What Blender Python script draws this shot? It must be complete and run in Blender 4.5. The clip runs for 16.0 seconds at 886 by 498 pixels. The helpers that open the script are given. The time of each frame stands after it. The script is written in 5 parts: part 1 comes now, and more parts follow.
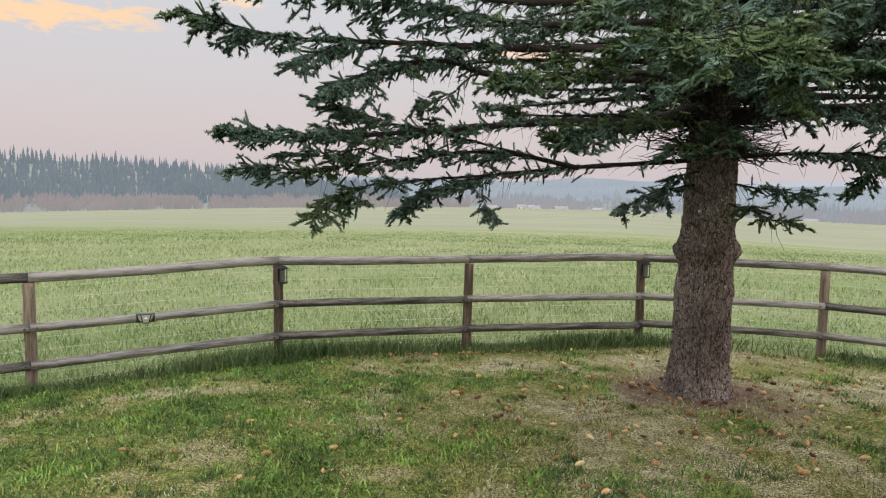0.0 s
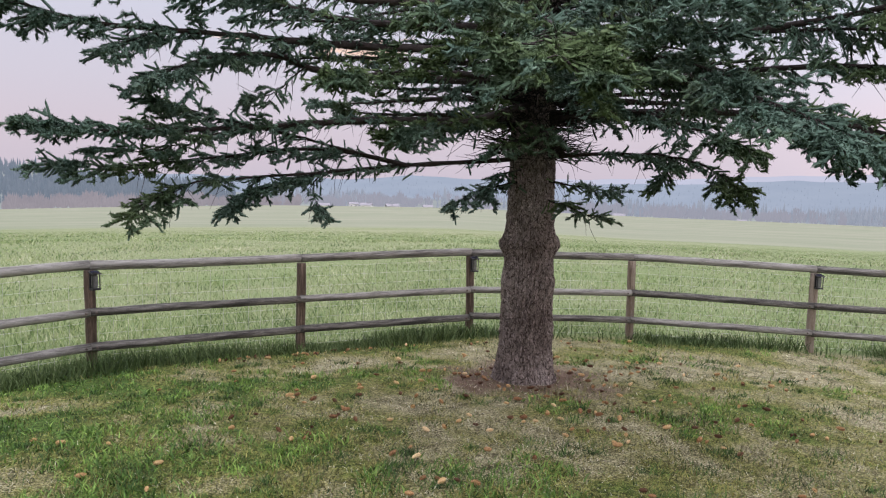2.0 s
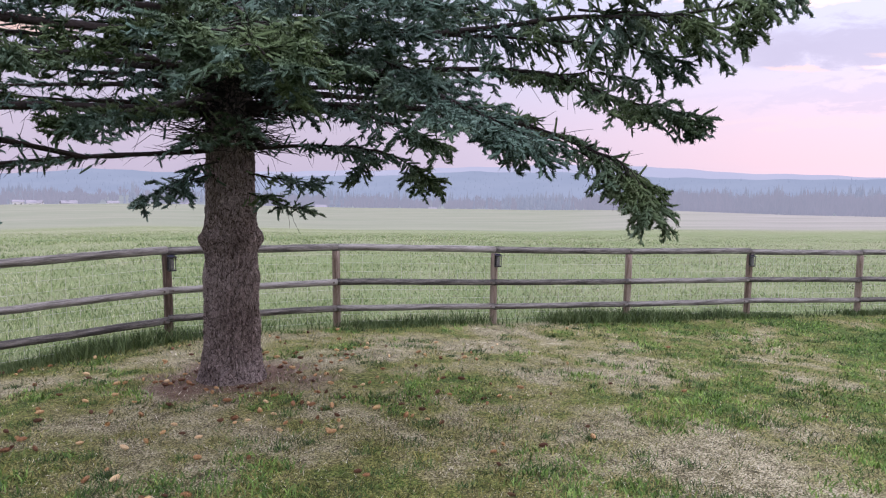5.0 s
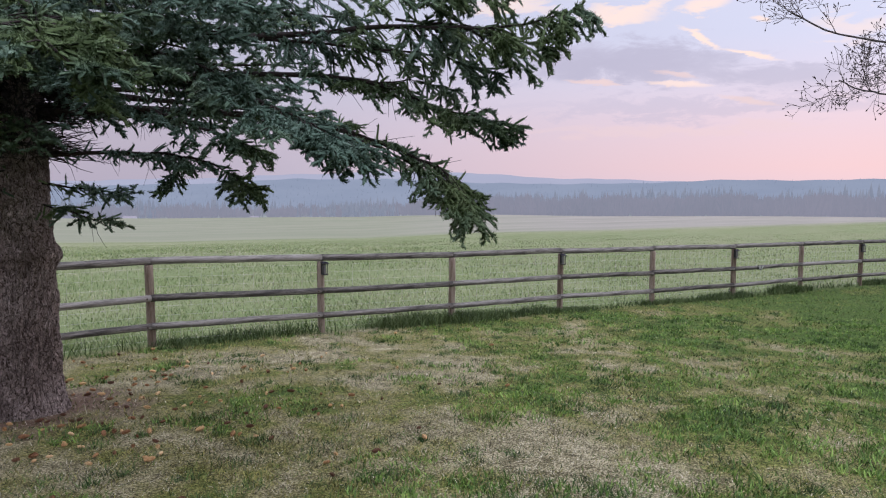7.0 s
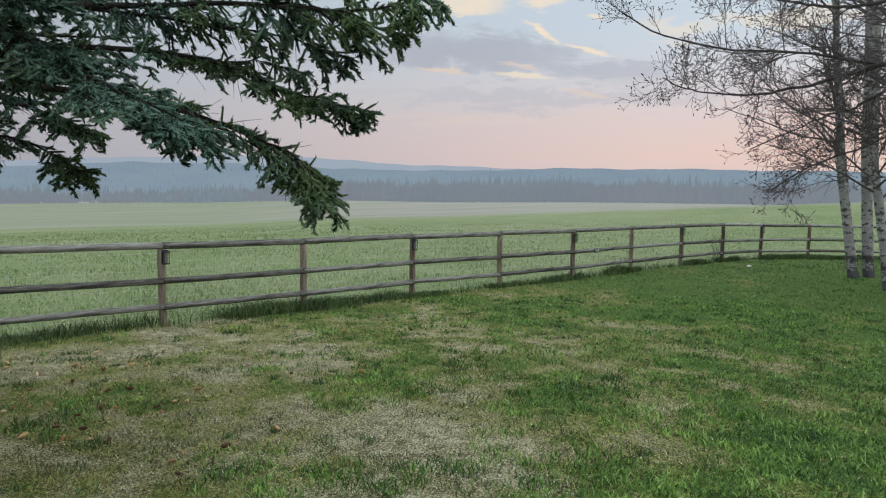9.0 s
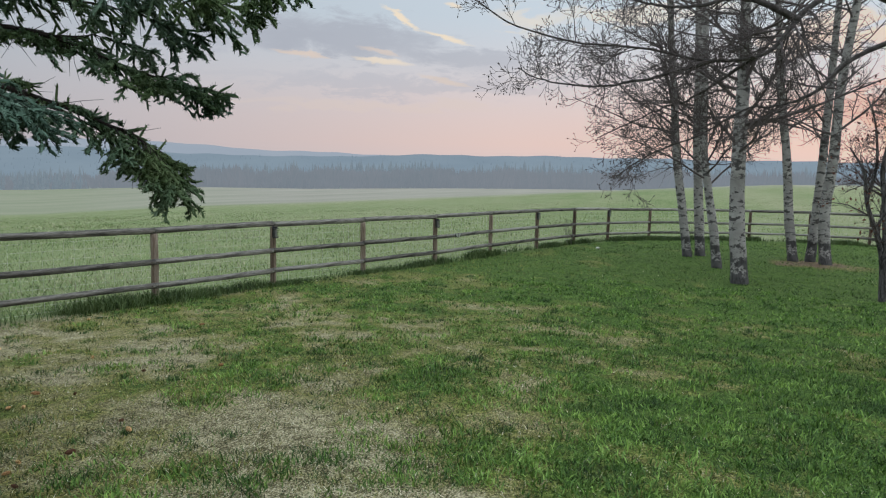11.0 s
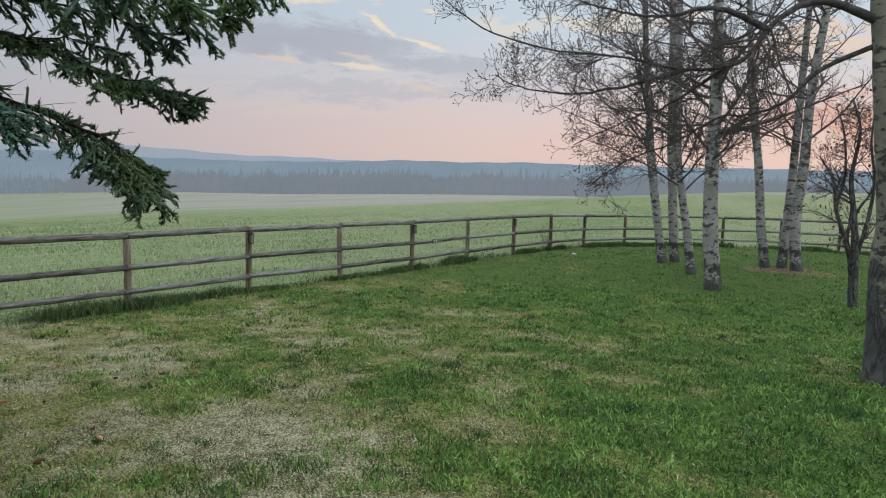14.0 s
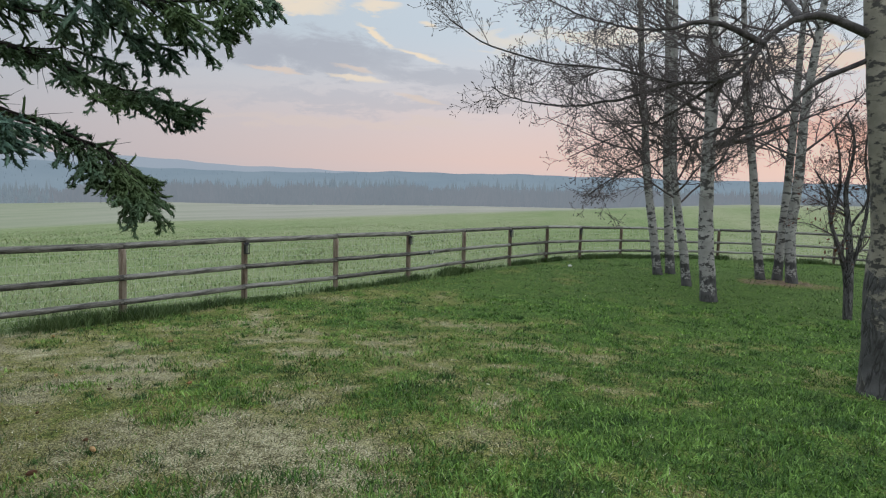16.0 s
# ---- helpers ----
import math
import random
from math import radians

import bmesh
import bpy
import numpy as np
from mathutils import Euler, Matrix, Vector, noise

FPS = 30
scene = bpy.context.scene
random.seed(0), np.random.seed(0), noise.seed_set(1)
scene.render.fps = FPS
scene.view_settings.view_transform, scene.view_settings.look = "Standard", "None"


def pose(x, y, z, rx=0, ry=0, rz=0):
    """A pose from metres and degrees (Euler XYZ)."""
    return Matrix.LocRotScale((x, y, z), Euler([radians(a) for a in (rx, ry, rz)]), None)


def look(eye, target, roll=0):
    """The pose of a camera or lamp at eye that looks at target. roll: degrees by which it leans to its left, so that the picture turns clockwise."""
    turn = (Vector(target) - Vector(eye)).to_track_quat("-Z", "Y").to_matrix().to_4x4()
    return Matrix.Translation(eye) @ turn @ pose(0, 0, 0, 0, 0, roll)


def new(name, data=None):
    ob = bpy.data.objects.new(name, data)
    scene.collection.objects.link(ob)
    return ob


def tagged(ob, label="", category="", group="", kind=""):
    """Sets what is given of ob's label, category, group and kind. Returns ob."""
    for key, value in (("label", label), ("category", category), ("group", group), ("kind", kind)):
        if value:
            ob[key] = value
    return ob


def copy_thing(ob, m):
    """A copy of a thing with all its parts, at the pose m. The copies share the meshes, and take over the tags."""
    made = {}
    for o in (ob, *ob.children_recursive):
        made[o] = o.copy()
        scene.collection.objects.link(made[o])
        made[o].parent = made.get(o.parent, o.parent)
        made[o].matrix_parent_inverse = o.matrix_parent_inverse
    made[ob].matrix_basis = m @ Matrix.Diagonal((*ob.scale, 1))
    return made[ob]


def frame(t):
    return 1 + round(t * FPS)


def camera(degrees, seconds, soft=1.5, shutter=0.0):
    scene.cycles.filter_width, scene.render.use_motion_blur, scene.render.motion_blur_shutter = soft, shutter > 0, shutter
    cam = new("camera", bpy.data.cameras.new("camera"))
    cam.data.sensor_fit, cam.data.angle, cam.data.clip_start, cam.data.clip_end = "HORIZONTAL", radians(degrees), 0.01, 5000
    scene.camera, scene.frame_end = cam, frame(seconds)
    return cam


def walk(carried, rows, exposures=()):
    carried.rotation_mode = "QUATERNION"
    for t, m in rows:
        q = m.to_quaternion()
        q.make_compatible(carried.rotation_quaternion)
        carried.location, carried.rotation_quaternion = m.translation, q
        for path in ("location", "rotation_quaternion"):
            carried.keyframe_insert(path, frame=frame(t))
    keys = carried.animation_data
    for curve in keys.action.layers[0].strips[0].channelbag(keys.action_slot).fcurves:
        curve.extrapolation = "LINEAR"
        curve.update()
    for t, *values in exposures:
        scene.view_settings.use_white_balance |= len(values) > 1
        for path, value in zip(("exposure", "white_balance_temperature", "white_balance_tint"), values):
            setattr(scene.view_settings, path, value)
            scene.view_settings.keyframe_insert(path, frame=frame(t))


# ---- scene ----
EYE = 1.65
cam = camera(64.5, 16.0, soft=1.15)
# seconds, yaw, pitch, roll
ROWS = [
    (0.0, 0.15, -5.67, -1.52),
    (0.5, -3.12, -5.59, -1.55),
    (1.0, -6.53, -5.51, -1.63),
    (1.5, -10.02, -5.50, -1.59),
    (2.0, -13.47, -5.49, -1.57),
    (2.5, -17.05, -5.47, -1.52),
    (3.0, -20.85, -5.41, -1.46),
    (3.5, -24.72, -5.41, -1.37),
    (4.0, -28.80, -5.48, -1.25),
    (4.5, -33.18, -5.60, -1.13),
    (7.0, -51.63, -4.90, -0.29),
    (7.5, -54.59, -4.78, -0.33),
    (8.0, -57.48, -4.95, -0.45),
    (8.5, -60.45, -5.39, -0.64),
    (9.0, -63.63, -5.92, -0.83),
    (9.5, -66.98, -6.33, -0.88),
    (10.0, -70.30, -6.60, -0.93),
    (12.5, -76.92, -6.81, -1.22),
    (13.0, -76.80, -6.64, -1.27),
    (13.5, -76.67, -6.49, -1.23),
    (14.0, -76.64, -6.34, -1.35),
    (14.5, -76.78, -6.10, -1.48),
    (15.0, -76.97, -5.79, -1.54),
    (15.5, -77.05, -5.52, -1.58),
    (16.0, -76.93, -5.42, -1.59),
]
walk(cam, [(t, pose(0, 0, EYE, 90 + pitch, roll, yaw)) for t, yaw, pitch, roll in ROWS],
     exposures=[(0.0, 0.0, 6700, 16), (1.5, 0.0, 6350, 21), (3.5, 0.0, 5900, 34), (4.5, 0.0, 5850, 35), (7.0, -0.38, 5900, 28), (7.5, -0.42, 5950, 25), (8.0, -0.48, 5980, 12), (9.0, -0.58, 5950, 8), (12.5, -0.63, 5950, 8), (16.0, -0.63, 5950, 8)])

# ---------------------------------------------------------------- world and light
SUN_AZ = 112.0


def nodes_of(owner):
    owner.use_nodes = True
    nt = owner.node_tree
    nt.nodes.clear()

    def add(kind, **values):
        n = nt.nodes.new(kind)
        for key, v in values.items():
            if key in n.inputs:
                n.inputs[key].default_value = v
        return n

    def math_node(op, a, b=0.0, c=0.0, clamp=False):
        n = nt.nodes.new("ShaderNodeMath")
        n.operation, n.use_clamp = op, clamp
        for i, v in enumerate((a, b, c)):
            if hasattr(v, "links"):
                nt.links.new(v, n.inputs[i])
            else:
                n.inputs[i].default_value = v
        return n.outputs[0]

    def mix(fac, a, b, mode="MIX"):
        n = nt.nodes.new("ShaderNodeMix")
        n.data_type, n.blend_type = "RGBA", mode
        for i, v in ((0, fac), (6, a), (7, b)):
            if hasattr(v, "links"):
                nt.links.new(v, n.inputs[i])
            elif i == 0:
                n.inputs[0].default_value = v
            else:
                n.inputs[i].default_value = (*v[:3], 1)
        return n.outputs[2]

    def ramp(fac, stops, smooth=False):
        n = nt.nodes.new("ShaderNodeValToRGB")
        e = n.color_ramp.elements
        while len(e) < len(stops):
            e.new(0.5)
        for el, (p, c) in zip(e, stops):
            el.position = p
            el.color = (c, c, c, 1) if isinstance(c, (int, float)) else (*c, 1)
        if smooth:
            n.color_ramp.interpolation = "EASE"
        nt.links.new(fac, n.inputs[0])
        return n.outputs[0]

    return nt, add, math_node, mix, ramp


def build_world():
    w = bpy.data.worlds.new("evening_sky")
    scene.world = w
    nt, add, m, mix, ramp = nodes_of(w)
    L = nt.links.new
    tc = add("ShaderNodeTexCoord")
    sep = add("ShaderNodeSeparateXYZ")
    L(tc.outputs["Generated"], sep.inputs[0])
    x, y, z = sep.outputs
    zc = m("MAXIMUM", z, 0.0)
    # clear evening air: warm and pink low down, pale grey-blue above, brighter overhead
    base = ramp(zc, [(0.0, (0.60, 0.56, 0.575)), (0.06, (0.645, 0.60, 0.605)), (0.12, (0.64, 0.635, 0.65)), (0.22, (0.63, 0.67, 0.70)), (0.30, (0.66, 0.72, 0.78)), (0.5, (1.5, 1.6, 1.7)), (1.0, (3.0, 3.1, 3.2))])
    s = (math.sin(radians(SUN_AZ)), math.cos(radians(SUN_AZ)))
    toward = m("ADD", m("MULTIPLY", x, s[0]), m("MULTIPLY", y, s[1]))
    warm = m("MULTIPLY", ramp(toward, [(0.3, 0.0), (0.95, 1.0)]), ramp(zc, [(0.0, 0.7), (0.03, 1.0), (0.11, 0.45), (0.2, 0.0)]))
    base = mix(m("MULTIPLY", warm, 0.62), base, (0.89, 0.56, 0.42))
    cool = m("MULTIPLY", ramp(toward, [(0.0, 0.0), (0.8, 1.0)]), m("MULTIPLY", ramp(zc, [(0.10, 0.0), (0.2, 1.0)]), ramp(zc, [(0.3, 1.0), (0.45, 0.0)])))
    base = mix(m("MULTIPLY", cool, 0.5), base, (0.55, 0.63, 0.68))
    # the sky opposite is open and brighter
    c = (math.sin(radians(40)), math.cos(radians(40)))
    behind = ramp(m("ADD", m("MULTIPLY", x, -c[0]), m("MULTIPLY", y, -c[1])), [(0.1, 0.0), (0.8, 1.0)])
    base = mix(m("MULTIPLY", behind, 0.7), base, (1.75, 1.7, 1.65))
    # the western half is brighter
    high = ramp(zc, [(0.28, 1.0), (0.45, 0.0)])
    glow = ramp(toward, [(0.15, 0.0), (0.85, 1.0)])
    col = mix(m("MULTIPLY", glow, high), base, mix(1.0, base, (1.58, 1.53, 1.50), "MULTIPLY"))
    # clouds by bearing (degrees) and slope, their edges torn by noise
    az = m("MULTIPLY", m("ARCTAN2", x, y), 57.2958)
    el = m("DIVIDE", z, m("SQRT", m("MAXIMUM", m("ADD", m("MULTIPLY", x, x), m("MULTIPLY", y, y)), 0.0001)))
    comb = add("ShaderNodeCombineXYZ")
    L(m("MULTIPLY", az, 0.22), comb.inputs[0])
    L(m("MULTIPLY", el, 38.0), comb.inputs[1])
    fine = add("ShaderNodeTexNoise", Scale=1.3, Detail=8.0, Roughness=0.66, Distortion=0.4)
    soft = add("ShaderNodeTexNoise", Scale=0.35, Detail=4.0, Roughness=0.5)
    for nz in (fine, soft):
        L(comb.outputs[0], nz.inputs["Vector"])
    tear = m("SUBTRACT", fine.outputs[0], 0.5)
    wave = m("SUBTRACT", soft.outputs[0], 0.5)

    def cloud(under, a0, e0, wide, tall, tilt, tint, strength, edge=1.0, ragged=1.0):
        da = m("SUBTRACT", az, a0)
        u = m("ADD", m("DIVIDE", da, wide), m("ADD", m("MULTIPLY", wave, 1.2 * ragged), m("MULTIPLY", tear, 1.2 * ragged)))
        v = m("ADD", m("DIVIDE", m("SUBTRACT", m("SUBTRACT", el, e0), m("MULTIPLY", da, tilt)), tall), m("ADD", m("MULTIPLY", tear, 5.0 * ragged), m("MULTIPLY", wave, 1.5 * ragged)))
        f = m("SUBTRACT", 1.0, m("ADD", m("MULTIPLY", u, u), m("MULTIPLY", v, v)))
        return mix(m("MULTIPLY", ramp(f, [(0.0, 0.0), (edge, 1.0)], True), strength), under, tint)

    grey, cream, peach = (0.66, 0.655, 0.70), (1.42, 1.13, 0.80), (1.15, 0.90, 0.72)
    for spec in (
        # grey bank over the pasture, with its lit rims and streaks
        (72, 0.110, 20, 0.020, 0.0, (0.72, 0.70, 0.74), 0.45), (57, 0.165, 11, 0.026, 0.0, grey, 0.5, 1.2, 0.5), (66, 0.172, 12, 0.036, -0.0010, grey, 0.8, 1.0, 0.5),
        (77, 0.146, 6, 0.022, -0.0010, grey, 0.6, 1.2, 0.6), (65.3, 0.236, 3.6, 0.018, -0.001, cream, 0.8), (71, 0.238, 2.2, 0.010, 0.0, cream, 0.8), (57, 0.250, 5, 0.016, 0.0, cream, 0.6),
        (75.3, 0.217, 0.9, 0.005, -0.003, cream, 0.8), (81, 0.200, 3.5, 0.018, -0.001, cream, 0.45), (71.3, 0.200, 2.1, 0.0065, -0.0100, cream, 0.95), (75.2, 0.1735, 2.5, 0.0040, -0.0046, cream, 0.9),
        (63.6, 0.1465, 2.8, 0.0050, -0.0018, peach, 0.85), (70, 0.1410, 3.0, 0.0045, -0.0018, cream, 0.7), (69.6, 0.1535, 2.0, 0.0040, -0.0040, peach, 0.7), (75, 0.1160, 2.4, 0.0045, -0.0040, peach, 0.7),
        (68, 0.080, 15, 0.009, 0.0, peach, 0.30), (90, 0.205, 9, 0.016, 0.0, cream, 0.5), (104, 0.165, 9, 0.026, 0.0, (1.35, 0.92, 0.62), 0.6), (107, 0.078, 10, 0.030, 0.0, (1.15, 0.58, 0.44), 0.6),
        # gold in the east
        (-29, 0.188, 10, 0.019, 0.0006, (1.0, 0.72, 0.44), 0.95), (-16, 0.224, 2.0, 0.010, 0.0, (1.0, 0.76, 0.52), 0.8), (6.5, 0.176, 5, 0.015, 0.0, (1.0, 0.74, 0.52), 0.85), (-3, 0.186, 3.5, 0.008, 0.0, (1.0, 0.76, 0.55), 0.7),
    ):
        col = cloud(col, *spec)
    sky = add("ShaderNodeTexSky")
    sky.sky_type, sky.sun_disc = "NISHITA", False
    sky.sun_elevation, sky.sun_rotation = radians(3), radians(SUN_AZ)
    air = mix(0.004, col, sky.outputs[0])
    bg = add("ShaderNodeBackground", Strength=1.0)
    L(air, bg.inputs[0])
    out = add("ShaderNodeOutputWorld")
    L(bg.outputs[0], out.inputs[0])


build_world()
sun = bpy.data.lights.new("low_sun", "SUN")
sun.energy, sun.angle, sun.color = 0.8, radians(25), (1.0, 0.86, 0.74)
sun_ob = new("low_sun", sun)
sun_ob.matrix_world = look((40 * math.sin(radians(SUN_AZ)), 40 * math.cos(radians(SUN_AZ)), 22), (0, 0, 0))


# ---------------------------------------------------------------- materials
def material(name, colours, scale=8.0, fine=90.0, rough=0.9, bump=0.4, stretch=(1, 1, 1), random_shift=0.0, spec=0.3, island=False, stops=(0.3, 0.7)):
    mt = bpy.data.materials.new(name)
    nt, add, m, mix, ramp = nodes_of(mt)
    L = nt.links.new
    tc = add("ShaderNodeTexCoord")
    mp = add("ShaderNodeMapping")
    mp.inputs["Scale"].default_value = stretch
    L(tc.outputs["Object"], mp.inputs[0])
    a = add("ShaderNodeTexNoise", Scale=scale, Detail=5.0, Roughness=0.6)
    b = add("ShaderNodeTexNoise", Scale=fine, Detail=3.0, Roughness=0.6)
    L(mp.outputs[0], a.inputs["Vector"])
    L(mp.outputs[0], b.inputs["Vector"])
    n = len(colours)
    stp = [(stops[0] + (stops[1] - stops[0]) * i / max(1, n - 1), c) for i, c in enumerate(colours)]
    fac = m("ADD", m("MULTIPLY", a.outputs[0], 0.65), m("MULTIPLY", b.outputs[0], 0.35))
    if random_shift:
        if island:
            rnd = add("ShaderNodeNewGeometry").outputs["Random Per Island"]
        else:
            rnd = add("ShaderNodeObjectInfo").outputs["Random"]
        fac = m("ADD", fac, m("MULTIPLY", m("SUBTRACT", rnd, 0.5), random_shift))
    col = ramp(fac, stp)
    p = add("ShaderNodeBsdfPrincipled", Roughness=rough)
    p.inputs["Specular IOR Level"].default_value = spec
    L(col, p.inputs["Base Color"])
    if bump:
        bn = add("ShaderNodeBump", Strength=bump, Distance=0.01)
        L(b.outputs[0], bn.inputs["Height"])
        L(bn.outputs[0], p.inputs["Normal"])
    out = add("ShaderNodeOutputMaterial")
    L(p.outputs[0], out.inputs[0])
    return mt


M_POST = material("weathered_post_wood", [(0.07, 0.050, 0.036), (0.165, 0.122, 0.088), (0.27, 0.225, 0.175)], 18, 100, stretch=(1.6, 1.6, 0.12), random_shift=0.2, stops=(0.38, 0.62), bump=0.8)
M_RAIL = material("grey_rail_wood", [(0.050, 0.047, 0.042), (0.158, 0.150, 0.132), (0.31, 0.30, 0.27)], 22, 120, stretch=(0.1, 1.3, 1.3), random_shift=0.16, stops=(0.38, 0.62), bump=0.8)
M_WIRE = material("galvanised_wire", [(0.40, 0.39, 0.36), (0.55, 0.54, 0.51)], 20, 90, rough=0.6, bump=0, spec=0.5)
M_BLACK = material("black_plastic", [(0.008, 0.008, 0.010), (0.02, 0.02, 0.022)], 20, 120, rough=0.45, bump=0.05, spec=0.5)
M_BOLT = material("rusty_steel", [(0.06, 0.045, 0.035), (0.14, 0.11, 0.09)], 60, 200, rough=0.6, bump=0.1)
M_LENS = material("clear_lens_plastic", [(0.55, 0.56, 0.55), (0.75, 0.76, 0.74)], 30, 90, rough=0.15, bump=0, spec=0.6)
M_DIM = material("smoked_lens_plastic", [(0.10, 0.10, 0.10), (0.22, 0.22, 0.21)], 30, 90, rough=0.12, bump=0, spec=0.6)
M_SOLAR = material("solar_cell", [(0.012, 0.014, 0.03), (0.03, 0.035, 0.06)], 30, 90, rough=0.2, bump=0, spec=0.6)
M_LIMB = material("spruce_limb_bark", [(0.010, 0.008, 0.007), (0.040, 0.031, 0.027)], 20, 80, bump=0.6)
M_CONE = material("cone_scales", [(0.09, 0.042, 0.022), (0.30, 0.155, 0.07), (0.52, 0.34, 0.15), (0.70, 0.56, 0.33)], 60, 160, random_shift=0.75, stops=(0.25, 0.95))
M_BOUGH = material("dark_bough_bark", [(0.018, 0.016, 0.016), (0.06, 0.053, 0.05), (0.13, 0.12, 0.115)], 12, 60, bump=0.7)
M_TWIG = material("bare_twigs", [(0.050, 0.042, 0.042), (0.14, 0.118, 0.112)], 6, 40, bump=0.2)


def bark_material(name, plates, crack, scale, tall, depth):
    """Plates of old bark parted by long dark cracks."""
    mt = bpy.data.materials.new(name)
    nt, add, m, mix, ramp = nodes_of(mt)
    L = nt.links.new
    tc = add("ShaderNodeTexCoord")
    mp = add("ShaderNodeMapping")
    mp.inputs["Scale"].default_value = (1, 1, tall)
    L(tc.outputs["Object"], mp.inputs[0])
    a = add("ShaderNodeTexNoise", Scale=scale, Detail=3.0, Roughness=0.5, Distortion=0.4)
    b = add("ShaderNodeTexNoise", Scale=scale * 2.6, Detail=4.0, Roughness=0.65)
    c = add("ShaderNodeTexNoise", Scale=2.0, Detail=4.0)
    f = add("ShaderNodeTexNoise", Scale=150.0, Detail=2.0)
    for n in (a, b):
        L(mp.outputs[0], n.inputs["Vector"])
    for n in (c, f):
        L(tc.outputs["Object"], n.inputs["Vector"])
    ridge = m("ABSOLUTE", m("SUBTRACT", a.outputs[0], 0.5))
    ridge2 = m("ABSOLUTE", m("SUBTRACT", b.outputs[0], 0.5))
    gap = m("MINIMUM", ramp(ridge, [(0.0, 0.0), (0.05, 1.0)]), ramp(ridge2, [(0.0, 0.25), (0.06, 1.0)]))
    tone = m("ADD", m("MULTIPLY", c.outputs[0], 0.5), m("ADD", m("MULTIPLY", f.outputs[0], 0.25), m("MULTIPLY", b.outputs[0], 0.25)))
    col = mix(gap, crack, ramp(tone, [(0.38, plates[0]), (0.5, plates[1]), (0.64, plates[2])]))
    p = add("ShaderNodeBsdfPrincipled", Roughness=0.92)
    p.inputs["Specular IOR Level"].default_value = 0.15
    L(col, p.inputs["Base Color"])
    bn = add("ShaderNodeBump", Strength=0.9, Distance=depth)
    L(m("ADD", gap, m("MULTIPLY", f.outputs[0], 0.4)), bn.inputs["Height"])
    L(bn.outputs[0], p.inputs["Normal"])
    out = add("ShaderNodeOutputMaterial")
    L(p.outputs[0], out.inputs[0])
    return mt


M_BARK = bark_material("spruce_bark", ((0.19, 0.152, 0.132), (0.34, 0.285, 0.252), (0.54, 0.47, 0.43)), (0.040, 0.027, 0.022), 25.0, 0.50, 0.022)
M_OLDBARK = bark_material("furrowed_poplar_bark", ((0.085, 0.08, 0.078), (0.14, 0.135, 0.13), (0.27, 0.26, 0.25)), (0.022, 0.02, 0.02), 9.0, 0.28, 0.02)



def birch_material(name, rise, pale):
    """White bark with short black scars; cracked dark bark low on the stem."""
    mt = bpy.data.materials.new(name)
    nt, add, m, mix, ramp = nodes_of(mt)
    L = nt.links.new
    tc = add("ShaderNodeTexCoord")
    mp = add("ShaderNodeMapping")
    mp.inputs["Scale"].default_value = (2.4, 2.4, 5.0)
    L(tc.outputs["Object"], mp.inputs[0])
    mq = add("ShaderNodeMapping")
    mq.inputs["Scale"].default_value = (1, 1, 0.3)
    L(tc.outputs["Object"], mq.inputs[0])
    a = add("ShaderNodeTexNoise", Scale=2.4, Detail=5.0, Roughness=0.62)
    L(mp.outputs[0], a.inputs["Vector"])
    b = add("ShaderNodeTexNoise", Scale=2.2, Detail=6.0, Roughness=0.65)
    L(tc.outputs["Object"], b.inputs["Vector"])
    r = add("ShaderNodeTexNoise", Scale=9.0, Detail=3.0, Distortion=0.4)
    L(mq.outputs[0], r.inputs["Vector"])
    sep = add("ShaderNodeSeparateXYZ")
    L(tc.outputs["Object"], sep.inputs[0])
    scar = ramp(m("ADD", m("MULTIPLY", a.outputs[0], 0.8), m("MULTIPLY", b.outputs[0], 0.2)), [(0.515, 0.0), (0.565, 1.0)])
    white = ramp(b.outputs[0], [(0.3, tuple(v * 0.42 for v in pale)), (0.52, tuple(v * 0.72 for v in pale)), (0.75, pale)])
    blot = add("ShaderNodeTexNoise", Scale=4.5, Detail=4.0, Roughness=0.6)
    L(tc.outputs["Object"], blot.inputs["Vector"])
    scar = m("MAXIMUM", scar, ramp(blot.outputs[0], [(0.60, 0.0), (0.66, 1.0)]))
    c = mix(m("MULTIPLY", scar, 0.92), white, (0.03, 0.027, 0.026))
    foot = ramp(m("ADD", m("MULTIPLY", sep.outputs[2], rise), m("MULTIPLY", b.outputs[0], 1.5)), [(0.95, 1.0), (1.45, 0.0)])
    gap = ramp(m("ABSOLUTE", m("SUBTRACT", r.outputs[0], 0.5)), [(0.0, 0.0), (0.06, 1.0)])
    old = mix(gap, (0.022, 0.02, 0.02), ramp(b.outputs[0], [(0.35, (0.042, 0.041, 0.040)), (0.7, (0.125, 0.122, 0.12))]))
    c = mix(m("MULTIPLY", foot, 0.95), c, old)
    p = add("ShaderNodeBsdfPrincipled", Roughness=0.85)
    L(c, p.inputs["Base Color"])
    bn = add("ShaderNodeBump", Strength=0.6, Distance=0.015)
    L(m("ADD", a.outputs[0], m("MULTIPLY", gap, foot)), bn.inputs["Height"])
    L(bn.outputs[0], p.inputs["Normal"])
    out = add("ShaderNodeOutputMaterial")
    L(p.outputs[0], out.inputs[0])
    return mt


M_BIRCH = birch_material("white_birch_bark", 0.45, (0.42, 0.405, 0.38))
M_OLDBIRCH = birch_material("old_pale_bark", 0.15, (0.30, 0.275, 0.215))


